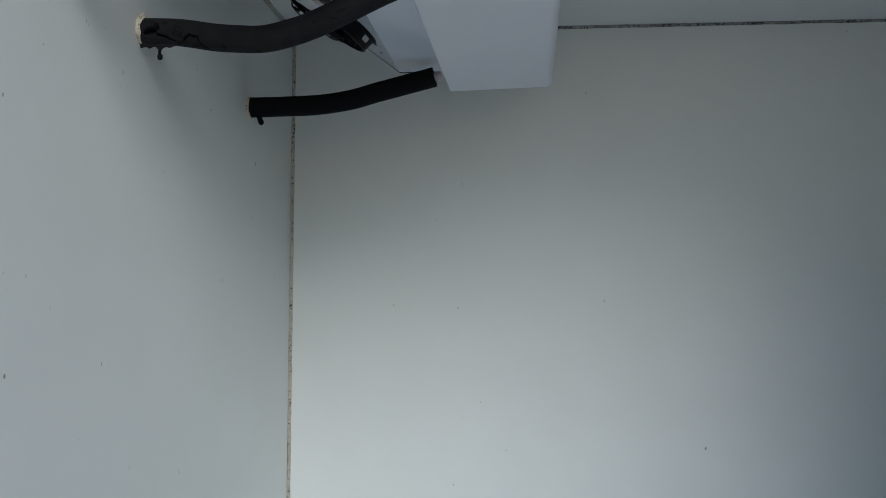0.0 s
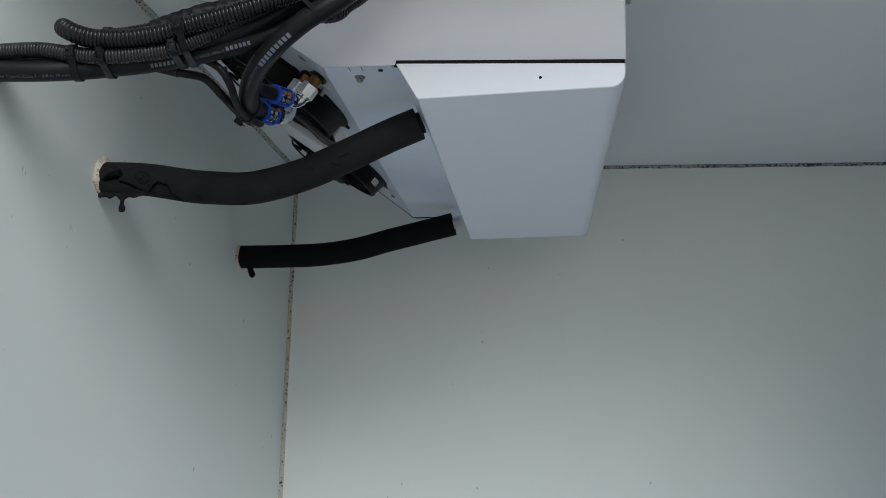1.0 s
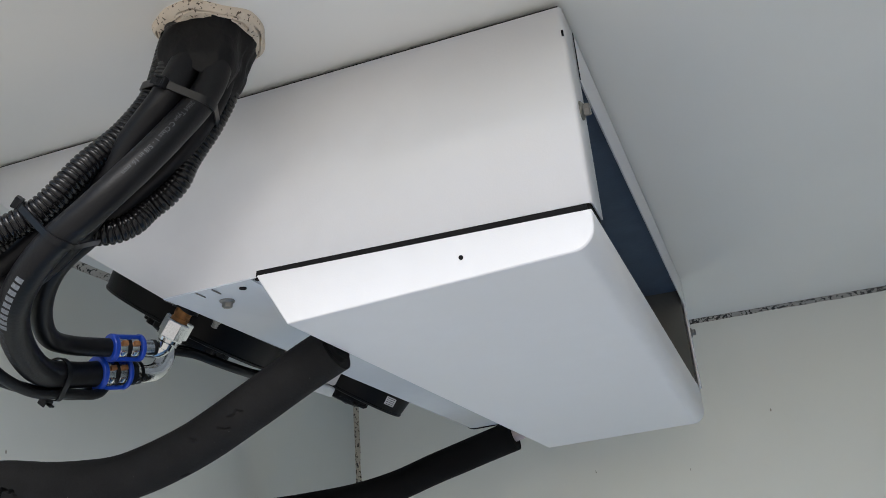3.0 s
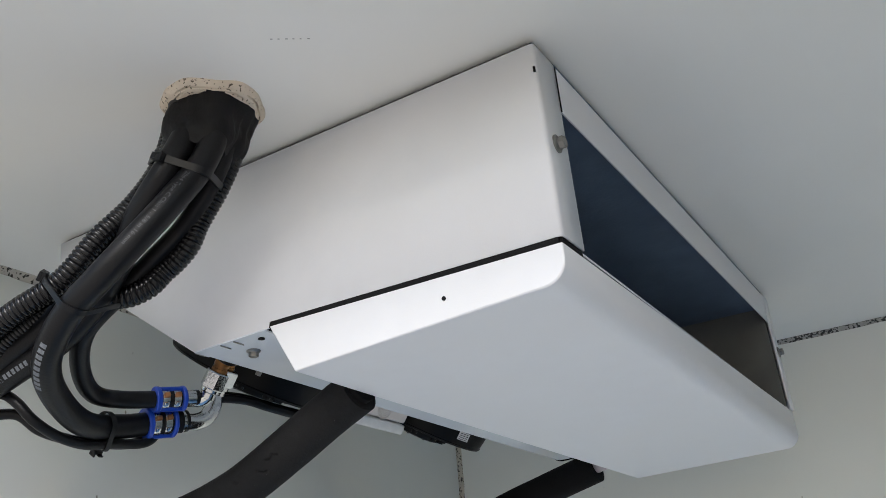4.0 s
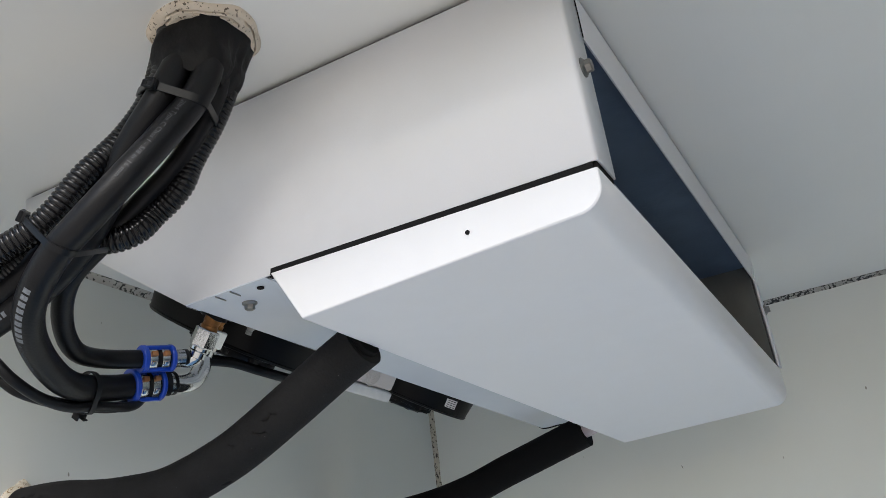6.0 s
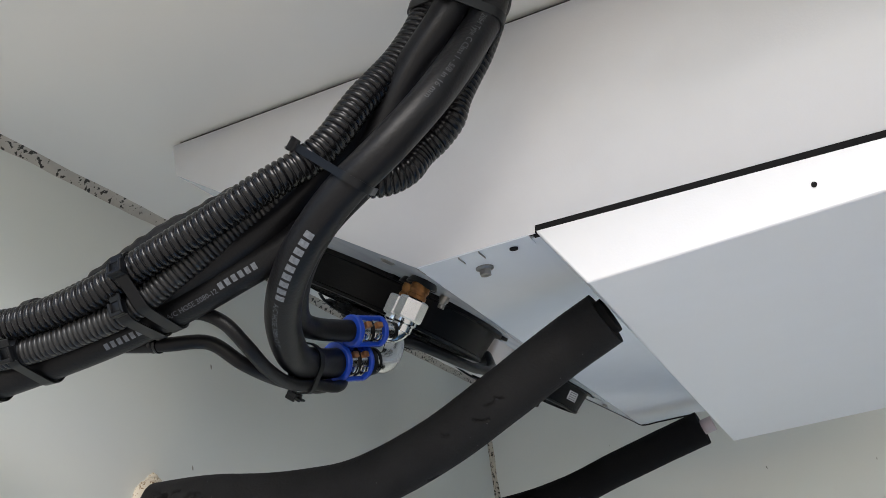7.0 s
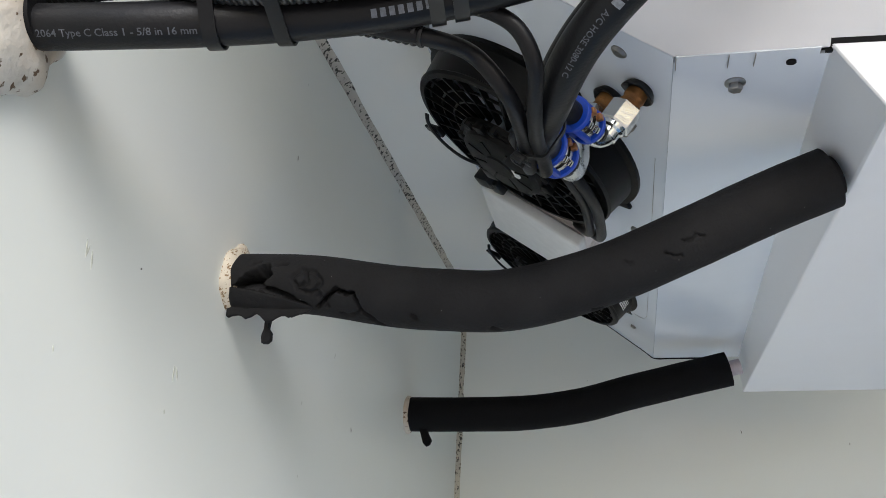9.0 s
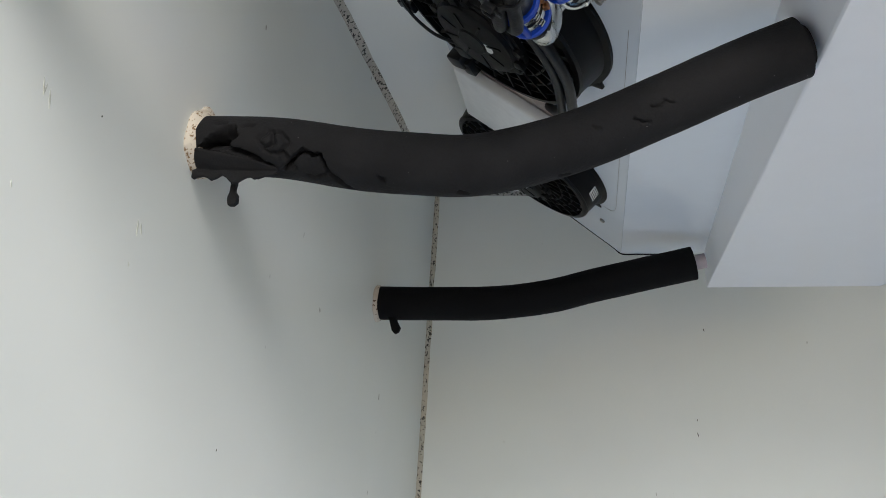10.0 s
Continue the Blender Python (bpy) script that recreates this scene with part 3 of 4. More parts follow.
# ---- fans on the sloping panel ----
def fan(s, v, spin, label_bar, size):
    base = slope_frame(s, v, 0.0, spin)
    f = new("fan")
    f.parent = unit
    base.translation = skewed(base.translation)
    f.matrix_basis = base @ Matrix.Diagonal((size, size, 0.72, 1))
    tagged(f, "black plastic axial fan with a ringed guard")
    bm = lathe(bmesh.new(), [(0.1045, -0.001), (0.1085, 0.0), (0.1085, 0.0055), (0.1030, 0.0075), (0.0990, 0.044), (0.1000, 0.0455), (0.0985, 0.0490), (0.0935, 0.0500), (0.0935, 0.044), (0.0950, 0.010), (0.0950, -0.001)], 56, closed=True)
    part("shroud", bm, PLASTIC, f)
    bm = bmesh.new()
    for i in range(3):
        r = 0.0620 + i * 0.0135
        z = 0.0455 + 0.0035 * math.cos((r - 0.045) / 0.05 * math.pi / 2)
        lathe(bm, [(r - 0.0010, z - 0.0042), (r + 0.0010, z - 0.0042), (r + 0.0010, z - 0.0015), (r - 0.0010, z - 0.0015)], 48, closed=True)
    part("guard_ring", bm, PLASTIC, f, smooth=40)
    rib = box(bmesh.new(), (0.040, -0.0012, 0.0400), (0.0940, 0.0012, 0.0480), 0.0004, 1)
    bmesh.ops.rotate(rib, verts=rib.verts, cent=(0.04, 0, 0), matrix=Matrix.Rotation(0.06, 3, "Z"))
    rib = part("guard_rib", rib, PLASTIC, f, m=pose(0, 0, 0, 0, 0, 7))
    for k in range(1, 26):
        ob = new("guard_rib", rib.data)
        ob.parent = f
        ob.matrix_basis = pose(0, 0, 0, 0, 0, 7 + 360 * k / 26)
    bm = lathe(bmesh.new(), [(0, 0.0655), (0.0135, 0.0655), (0.0150, 0.0635), (0.036, 0.0625), (0.0400, 0.0600), (0.0415, 0.054), (0.0445, 0.0535), (0.0450, 0.0510), (0.0490, 0.0505), (0.0495, 0.0440), (0.030, 0.040), (0, 0.040)], 44)
    for k in range(8):
        a = 2 * math.pi * k / 8
        c, s_ = math.cos(a), math.sin(a)
        prism(bm, [Vector((c * r - s_ * w, s_ * r + c * w, 0.0622)) for r, w in ((0.018, -0.0010), (0.034, -0.0010), (0.034, 0.0010), (0.018, 0.0010))], (0, 0, 0.0020))
    for k in range(9):
        a = 2 * math.pi * k / 9 + 0.2
        lathe(bm, [(0, 0.0565), (0.0042, 0.0560), (0.0048, 0.0545), (0.0048, 0.046)], 10, pose(math.cos(a) * 0.0455, math.sin(a) * 0.0455, 0))
    for k in range(3):
        a = 2 * math.pi * k / 3 + 0.5
        box(bm, (math.cos(a) * 0.044 - 0.005, math.sin(a) * 0.044 - 0.005, 0.044), (math.cos(a) * 0.044 + 0.005, math.sin(a) * 0.044 + 0.005, 0.058), 0.001)
    part("motor", bm, PLASTIC, f, "round motor cap with raised ribs", pose(0, 0, 0.010))
    part("motor_sticker", lathe(bmesh.new(), [(0, 0.0), (0.0058, 0.0), (0.0058, -0.0008), (0, -0.0008)], 20, pose(-0.0165, 0.0037, 0.0735)), LABEL, f, "round white sticker")
    bm = bmesh.new()
    for k in range(5):
        a = 2 * math.pi * k / 5 + 0.3
        c, s_ = math.cos(a), math.sin(a)
        c2, s2 = math.cos(a + 0.75), math.sin(a + 0.75)
        vs = [bm.verts.new(p) for p in ((0.04 * c, 0.04 * s_, 0.036), (0.094 * c, 0.094 * s_, 0.038), (0.094 * c2, 0.094 * s2, 0.016), (0.04 * c2, 0.04 * s2, 0.012))]
        bm.faces.new(vs)
    blade = part("blades", bm, PLASTIC, f)
    mod = blade.modifiers.new("thickness", "SOLIDIFY")
    mod.thickness = 0.002
    # motor lead with its plug, looped over the guard's edge
    lead = [(0.030, 0.030, 0.058), (0.052, 0.030, 0.060), (0.075, 0.022, 0.064), (0.094, 0.004, 0.062), (0.101, -0.014, 0.056), (0.100, -0.022, 0.050)]
    part("motor_lead", sweep(bmesh.new(), Path(lead), 0.0022, 10), NYLON, f, smooth=60)
    g = box(bmesh.new(), (0.093, -0.006, 0.050), (0.109, 0.006, 0.058), 0.0015)
    box(g, (0.105, -0.004, 0.052), (0.116, 0.004, 0.056), 0.001)
    part("plug", g, NYLON, f)
    g = box(bmesh.new(), (0.040, 0.034, 0.052), (0.056, 0.048, 0.064), 0.0025)
    part("connector", g, NYLON, f)
    g = box(bmesh.new(), (0.066, 0.058, 0.030), (0.086, 0.074, 0.064), 0.003)
    box(g, (0.060, 0.066, 0.036), (0.074, 0.084, 0.060), 0.002)
    part("terminal_block", g, NYLON, f)
    if label_bar:
        # paper type plate on the ring's side
        a0 = math.pi + 0.32 - 0.44
        bm = bmesh.new()
        for i in range(4):
            a, b = a0 - 0.15 + 0.05 * i, a0 - 0.10 + 0.05 * i
            prism(bm, [(0.1022 * math.cos(t), 0.1022 * math.sin(t), z) for t, z in ((a, 0.016), (b, 0.016), (b, 0.033), (a, 0.033))], (0.0004 * math.cos(a), 0.0004 * math.sin(a), 0))
        part("type_plate", bm, LABEL, f, "white paper type plate")
        bm = bmesh.new()
        for z in (0.018, 0.022, 0.026, 0.030):
            for i in range(3):
                a, b = a0 - 0.12 + 0.055 * i, a0 - 0.08 + 0.055 * i
                prism(bm, [(0.1028 * math.cos(t), 0.1028 * math.sin(t), q) for t, q in ((a, z), (b, z), (b, z + 0.0014), (a, z + 0.0014))], (0.0004 * math.cos(a), 0.0004 * math.sin(a), 0))
        part("type_plate_print", bm, INK, f)
    for a in (0.6, 2.2, 3.8, 5.4):
        bm = bmesh.new()
        box(bm, (math.cos(a) * 0.106 - 0.007, math.sin(a) * 0.106 - 0.007, -0.001), (math.cos(a) * 0.106 + 0.007, math.sin(a) * 0.106 + 0.007, 0.006), 0.0015)
        part("mounting_lug", bm, PLASTIC, f)
    return f


fan(0.141, 0.234, 25, False, 1.08)
fan(0.140, 0.612, 25, True, 1.05)
part("rear_seal", sweep(bmesh.new(), Path([on_slope(0.150, DEPTH), on_slope(0.06, DEPTH), on_slope(0.012, DEPTH), (-0.3815, DEPTH + 0.003, -0.1862), (-0.355, DEPTH + 0.005, -0.1860), (-0.300, DEPTH + 0.005, -0.1846)], 0.004), 0.0011, 8), GASKETSHADE, unit, "thin black sealing edge")

# junction box between the fans
jb = new("junction_box")
jb.parent = unit
at = slope_frame(0.134, 0.412)
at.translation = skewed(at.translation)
jb.matrix_basis = at
tagged(jb, "pale grey plastic junction box")
part("box_body", box(bmesh.new(), (-0.062, -0.046, -0.002), (0.062, 0.066, 0.030), 0.004, 3), BOXGREY, jb)
part("lid", box(bmesh.new(), (-0.064, -0.048, 0.0315), (0.064, 0.068, 0.0455), 0.003, 3), LABEL, jb, "white plastic lid")
for x, y, nrm in ((0.012, -0.0462, (0, -1, 0)), (-0.0622, 0.01, (-1, 0, 0)), (-0.040, -0.0462, (0, -1, 0))):
    bm = bmesh.new()
    m = Vector(nrm).to_track_quat("Z", "Y").to_matrix().to_4x4()
    m.translation = (x, y, 0.0155)
    for r in (0.004, 0.0075, 0.011, 0.0145):
        lathe(bm, [(r - 0.0008, 0), (r - 0.0008, 0.0007), (r + 0.0008, 0.0007), (r + 0.0008, 0)], 28, m, closed=True)
    part("knockout", bm, BOXGREY, jb)

# ---- pipe ends at the sloping panel ----
U3 = UNIT.to_3x3()
OUT = (U3 @ SN).normalized()


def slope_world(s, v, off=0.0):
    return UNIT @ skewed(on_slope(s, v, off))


G1, G2 = (0.0241, 0.0633), (0.0500, 0.0960)
for s, v in (G1, G2):
    bm = lathe(bmesh.new(), [(0.0072, -0.001), (0.0105, -0.001), (0.0128, 0.0030), (0.0132, 0.0048), (0.0124, 0.0052), (0.0100, 0.0030), (0.0072, 0.0028)], 30, slope_frame(s, v), closed=True)
    for q in bm.verts:
        q.co += SN * 0.0022 * noise.noise(q.co * 90)
    part("grommet", bm, NYLON, unit, "black rubber pipe grommet", smooth=50)
    bm = lathe(bmesh.new(), [(0, 0.0), (0.0076, 0.0), (0.0082, 0.009), (0.0074, 0.0105), (0.0074, 0.0125), (0.0082, 0.013), (0.0082, 0.016), (0.0070, 0.017), (0.0070, 0.020), (0, 0.020)], 22, slope_frame(s, v))
    part("brass_stub", bm, BRASS, unit, "tarnished brass pipe end", smooth=30)

# ---- hoses ----
H2 = Path([(0.4515, -1.1508, 1.9250), (0.4521, -1.1466, 1.8640), (0.4449, -1.1518, 1.8312), (0.4274, -1.1701, 1.7897), (0.4081, -1.1849, 1.7570), (0.3832, -1.1936, 1.7309), (0.3463, -1.1947, 1.7066), (0.3083, -1.1802, 1.6827), (0.2755, -1.1450, 1.6669), (0.2548, -1.1006, 1.6557), (0.2447, -1.0532, 1.6630), (0.2475, -1.0165, 1.6715), (0.2563, -0.9930, 1.6750)])
H3 = Path([(0.4576, -1.1289, 1.9250), (0.4460, -1.1260, 1.8671), (0.4310, -1.1246, 1.8367), (0.4008, -1.1276, 1.7979), (0.3699, -1.1367, 1.7679), (0.3452, -1.1470, 1.7408), (0.3135, -1.1517, 1.7155), (0.2787, -1.1283, 1.6959), (0.2584, -1.0987, 1.6838), (0.2514, -1.0673, 1.6853), (0.2656, -1.0271, 1.6898), (0.2725, -1.0090, 1.6925)])
H1 = Path([(-0.0500, -1.2324, 1.6432), (-0.0000, -1.2230, 1.6447), (0.0624, -1.2125, 1.6475), (0.1026, -1.2011, 1.6536), (0.1357, -1.1903, 1.6611), (0.1753, -1.1807, 1.6697), (0.2190, -1.1756, 1.6791), (0.2647, -1.1722, 1.6917), (0.3037, -1.1679, 1.7058), (0.3359, -1.1626, 1.7314), (0.3643, -1.1641, 1.7587), (0.3934, -1.1698, 1.7925), (0.4238, -1.1696, 1.8264), (0.4333, -1.1562, 1.8724), (0.4316, -1.1411, 1.9249)])
H4 = Path([(-0.0500, -1.2059, 1.6582), (-0.0000, -1.2014, 1.6592), (0.0969, -1.1911, 1.6671), (0.1732, -1.1819, 1.6790), (0.2170, -1.1825, 1.6880), (0.2620, -1.1822, 1.7012), (0.2994, -1.1781, 1.7188), (0.3365, -1.1756, 1.7465), (0.3723, -1.1688, 1.7916), (0.4062, -1.1532, 1.8312), (0.4196, -1.1397, 1.8736), (0.4179, -1.1288, 1.9243)])
C1 = Path([(-0.0500, -1.2233, 1.6659), (-0.0000, -1.2213, 1.6668), (0.0649, -1.2192, 1.6686), (0.0992, -1.2163, 1.6641), (0.1339, -1.2141, 1.6616), (0.1692, -1.2093, 1.6655), (0.2058, -1.2034, 1.6737), (0.2381, -1.1993, 1.6903), (0.2713, -1.1905, 1.7120), (0.3131, -1.1797, 1.7359), (0.3673, -1.1656, 1.7885), (0.4096, -1.1614, 1.8401), (0.4222, -1.1630, 1.8776), (0.4215, -1.1630, 1.9250)])
C2_POINTS = [Vector(p) for p in [(0.4432, -1.1123, 1.9210), (0.4395, -1.1129, 1.8659), (0.4249, -1.1145, 1.8320), (0.4054, -1.1178, 1.8013), (0.3947, -1.1203, 1.7782), (0.3766, -1.1257, 1.7620), (0.3618, -1.1387, 1.7417), (0.3177, -1.1633, 1.7388), (0.2723, -1.1819, 1.7326), (0.2264, -1.1942, 1.7156), (0.1786, -1.1989, 1.6970), (0.1329, -1.2048, 1.6875), (0.1019, -1.2064, 1.6882), (0.0889, -1.2173, 1.6926), (0.0932, -1.2283, 1.6894), (0.1065, -1.2284, 1.6819), (0.1294, -1.2234, 1.6779), (0.1587, -1.2195, 1.6789), (0.1936, -1.2159, 1.6849), (0.2303, -1.2130, 1.6972), (0.2716, -1.2102, 1.7096), (0.3033, -1.2067, 1.7220), (0.3381, -1.1946, 1.7413), (0.3639, -1.1847, 1.7732), (0.3869, -1.1692, 1.8051), (0.4052, -1.1603, 1.8386), (0.4104, -1.1553, 1.8740), (0.4155, -1.1471, 1.9243)]]
C2 = Path(C2_POINTS)
RH, RH1, RC1, RC2 = 0.0115, 0.0114, 0.0086, 0.0103


def hose(path, r, label):
    ob = thing("refrigerant_hose", label, "hose", group="hoses of the cooling unit")
    part("hose", sweep(bmesh.new(), path, lambda s, a: r * (1 + 0.012 * noise.noise(Vector((s * 40, a, 0)))), 28), RUBBER, ob, smooth=60)
    return ob


hose_low = hose(H1, RH1, "black rubber refrigerant hose with white print, out of the bulkhead")
hose_back = hose(H4, 0.0100, "thin black rubber refrigerant hose behind the bundle")
hose_big = hose(H2, RH, "black rubber refrigerant hose with white print, bent to the unit")
hose_small = hose(H3, 0.0084, "thinner black rubber refrigerant hose, bent to the unit")


def conduit(path, r, label, mat, pitch):
    path = Path([path.point(path.length * i / 60) for i in range(61)], 0.00050)
    ob = thing("corrugated_conduit", label, "cable conduit", group="cable conduits")
    part("tube", sweep(bmesh.new(), path, ribbed(path, r, pitch), 22), mat, ob, smooth=50)
    return ob


conduit(C1, RC1, "grey-black corrugated cable conduit lying on the hose", CONDUITGREY, 0.0034)
turned = conduit(C2, RC2, "glossy black corrugated cable conduit turned back on itself", CONDUIT, 0.0042)
# matt fabric tape wound round its back run, edges ragged
run = Path([C2_POINTS[7 + k // 4].lerp(C2_POINTS[8 + k // 4], k % 4 / 4) for k in range(12)] + [C2_POINTS[10]], 0.0015)
part("fabric_tape", sweep(bmesh.new(), run, lambda s, a: RC2 + 0.0016 + 0.0011 * noise.noise(Vector((s * 70, 2 * math.cos(a), 2 * math.sin(a)))) + 0.0004 * math.sin(s * 520 + a), 30), TAPE, turned, "matt black fabric tape", smooth=50)


def fitting(ob, path, clip_s, r_hose, r_pipe, grom, bend, nut_r):
    """Crimped end: blue two-band clip on the hose, bright bent pipe and a hexagon nut on the stub."""
    end = path.point(path.length)
    way = path.way(path.length)
    s, v = grom
    tip = slope_world(s, v, 0.0205)
    out = OUT
    elbow = Path([end - way * 0.030, end - way * 0.004, *bend, tip + out * 0.023, tip + out * 0.012, tip + out * 0.004], 0.002)
    part("bent_pipe", sweep(bmesh.new(), elbow, r_pipe, 22), STEEL, ob, "bright zinc-plated bent pipe", smooth=60)
    m = out.to_track_quat("Z", "Y").to_matrix().to_4x4()
    m.translation = tip - out * 0.004
    bm = lathe(bmesh.new(), [(nut_r * 0.9, 0), (nut_r, 0.0012), (nut_r, 0.0165), (nut_r * 0.9, 0.018), (r_pipe * 0.9, 0.018)], 6, m)
    lathe(bm, [(nut_r * 0.80, 0.017), (nut_r * 0.80, 0.021), (r_pipe * 1.15, 0.0225), (r_pipe * 1.15, 0.028), (r_pipe * 0.9, 0.029)], 24, m)
    part("hexagon_nut", bm, STEEL, ob, "shiny hexagon nut", smooth=25)
    # the clip: a blue cradle with two end rings and a spine, two steel bands between
    c = path.point(clip_s)
    w = path.way(clip_s)
    face = Vector((0.80, -0.52, -0.33))
    side = (face - w * w.dot(face)).normalized()
    m = Matrix((side, w.cross(side), w)).transposed().to_4x4()
    m.translation = c
    ro = r_hose + 0.0040
    bm = bmesh.new()
    for z, t in ((-0.0150, 0.0052), (0.0112, 0.0042)):
        lathe(bm, [(r_hose - 0.001, z), (ro - 0.0008, z), (ro, z + 0.0010), (ro, z + t - 0.0010), (ro - 0.0008, z + t), (r_hose - 0.001, z + t)], 32, m, closed=True)
    for a, wide in ((1.25, 0.0020), (2.5, 0.0040), (3.7, 0.0040), (5.03, 0.0020)):
        g = bmesh.new()
        box(g, (r_hose, -wide, -0.0145), (ro - 0.0002, wide, 0.0145), 0.0008, 2)
        bmesh.ops.transform(g, verts=g.verts, matrix=m @ Matrix.Rotation(a, 4, "Z"))
        me = bpy.data.meshes.new("rib")
        g.to_mesh(me)
        g.free()
        bm.from_mesh(me)
        bpy.data.meshes.remove(me)
    clip = part("hose_clip", bm, BLUE, ob, "blue plastic hose clip", smooth=35)
    for z in (-0.0090, 0.0024):
        part("clip_band", lathe(bmesh.new(), [(r_hose, z), (r_hose + 0.0016, z), (r_hose + 0.0016, z + 0.0068), (r_hose, z + 0.0068)], 30, m, closed=True), STEEL, clip, "steel clip band", smooth=35)
        for turn, mat_, tall in ((-0.42, COPPER, 0.0050), (0.38, STEEL, 0.0040)):
            g = bmesh.new()
            box(g, (r_hose + 0.0006, -0.0024, z + 0.0006), (r_hose + tall, 0.0024, z + 0.0062), 0.0009, 2)
            bmesh.ops.transform(g, verts=g.verts, matrix=m @ Matrix.Rotation(turn, 4, "Z"))
            part("clip_ear", g, mat_, clip, "crimped clip ear")
    # black crimp collar
    m2 = m.copy()
    m2.translation = c + w * 0.017
    part("ferrule", lathe(bmesh.new(), [(r_pipe, 0), (r_hose - 0.001, 0), (r_hose - 0.001, 0.009), (r_pipe, 0.010)], 26, m2, closed=True), STEEL, ob, "crimped steel ferrule")
    part("sealing_ring", lathe(bmesh.new(), [(r_pipe, 0.0095), (r_hose - 0.0005, 0.0095), (r_hose - 0.0005, 0.0125), (r_pipe, 0.0125)], 26, m2, closed=True), NYLON, ob)


fitting(hose_small, H3, H3.length - 0.012, 0.0086, 0.0070, G1, [Vector((0.2745, -0.9965, 1.6930)), Vector((0.2800, -0.9895, 1.6930))], 0.0122)
fitting(hose_big, H2, H2.length - 0.023, 0.0117, 0.0088, G2, [Vector((0.2590, -0.9770, 1.6765)), Vector((0.2612, -0.9640, 1.6830)), Vector((0.2635, -0.9575, 1.6950))], 0.0148)

# thin fan cables, out of a short end of conduit under the hose
C3 = Path([(0.1308, -1.1712, 1.6777), (0.1596, -1.1676, 1.6732), (0.1801, -1.1649, 1.6689), (0.1949, -1.1634, 1.6652)])
conduit(C3, 0.0074, "short open end of black corrugated conduit", CONDUIT, 0.0042)
TAIL = [slope_world(*q) for q in ((0.078, 0.088, 0.068), (0.063, 0.150, 0.048), (0.050, 0.180, 0.0455), (0.041, 0.212, 0.044), (0.039, 0.262, 0.042), (0.048, 0.320, 0.034), (0.078, 0.364, 0.020))]
CA = Path([(0.1636, -1.1717, 1.6684), (0.1833, -1.1669, 1.6648), (0.1993, -1.1611, 1.6633), (0.2169, -1.1427, 1.6645), (0.2322, -1.1291, 1.6501), (0.2376, -1.1030, 1.6445), (0.2380, -1.0676, 1.6457), (0.2357, -1.0248, 1.6544), *TAIL])
CB = Path([(0.2078, -1.1680, 1.6798), (0.2271, -1.1635, 1.6768), (0.2423, -1.1598, 1.6670), (0.2501, -1.1488, 1.6530), (0.2479, -1.1228, 1.6433), (0.2462, -1.0929, 1.6398), (0.2466, -1.0622, 1.6450), (0.2454, -1.0223, 1.6527), *[q + U3 @ Vector((-0.0105, 0.004, 0.0065)) for q in TAIL]])
for p, r in ((CA, 0.0048), (CB, 0.0045)):
    c = thing("fan_cable", "thin black sheathed fan cable tied under the hose", "cable", group="fan cables")
    part("sheath", sweep(bmesh.new(), p, r, 14), RUBBER, c, smooth=60)


# cable ties, each drawn tight round what it holds
def cable_tie(at, axis, held, head_dir, label, width=0.0048, lift=0.0):
    o, axis = Vector(at), Vector(axis).normalized()
    u = axis.orthogonal().normalized()
    v = axis.cross(u)
    pts = []
    for path, r in held:
        c = path.crossing(o, axis)
        if c is None or (c - o).length > 0.06:
            continue
        x, y = (c - o).dot(u), (c - o).dot(v)
        pts += [(round(x + (r + 0.0006 + lift) * math.cos(2 * math.pi * k / 40), 6), round(y + (r + 0.0006 + lift) * math.sin(2 * math.pi * k / 40), 6)) for k in range(40)]
    if len(pts) < 10:
        return
    ring = hull(pts)
    cx, cy = sum(p[0] for p in ring) / len(ring), sum(p[1] for p in ring) / len(ring)
    ob = thing("cable_tie", label, "cable tie", group="black cable ties")
    bm, rows = bmesh.new(), []
    for x, y in ring:
        d = Vector((x - cx, y - cy)).normalized() * 0.0013
        q = o + x * u + y * v
        e = o + (x + d.x) * u + (y + d.y) * v
        rows.append([bm.verts.new(k) for k in (q - axis * width / 2, e - axis * width / 2, e + axis * width / 2, q + axis * width / 2)])
    for a, b in zip(rows, rows[1:] + rows[:1]):
        for k in range(4):
            bm.faces.new((a[k], a[(k + 1) % 4], b[(k + 1) % 4], b[k]))
    part("strap", bm, NYLON, ob, smooth=40)
    hd = Vector(head_dir)
    best = max(ring, key=lambda p: (p[0] * u + p[1] * v).dot(hd))
    q = o + best[0] * u + best[1] * v
    nrm = ((best[0] - cx) * u + (best[1] - cy) * v).normalized()
    m = Matrix((axis.cross(nrm) * -1, axis, nrm)).transposed().to_4x4()
    m.translation = q
    h = max(0.0042, width * 0.62)
    g = box(bmesh.new(), (-h, -h, 0.0), (h, h, 0.0036), 0.0008, 2)
    for side in (-1, 1):
        box(g, (-h, side * h * 0.82 - 0.0009, 0.0030), (h, side * h * 0.82 + 0.0009, 0.0062), 0.0005, 1)
    box(g, (-h, -h, 0.0030), (-h * 0.45, h, 0.0062), 0.0005, 1)
    box(g, (h, -width / 2, 0.0022), (h + 0.0050, width / 2, 0.0036), 0.0004, 1)
    bmesh.ops.transform(g, verts=g.verts, matrix=m)
    part("head", g, NYLON, ob)


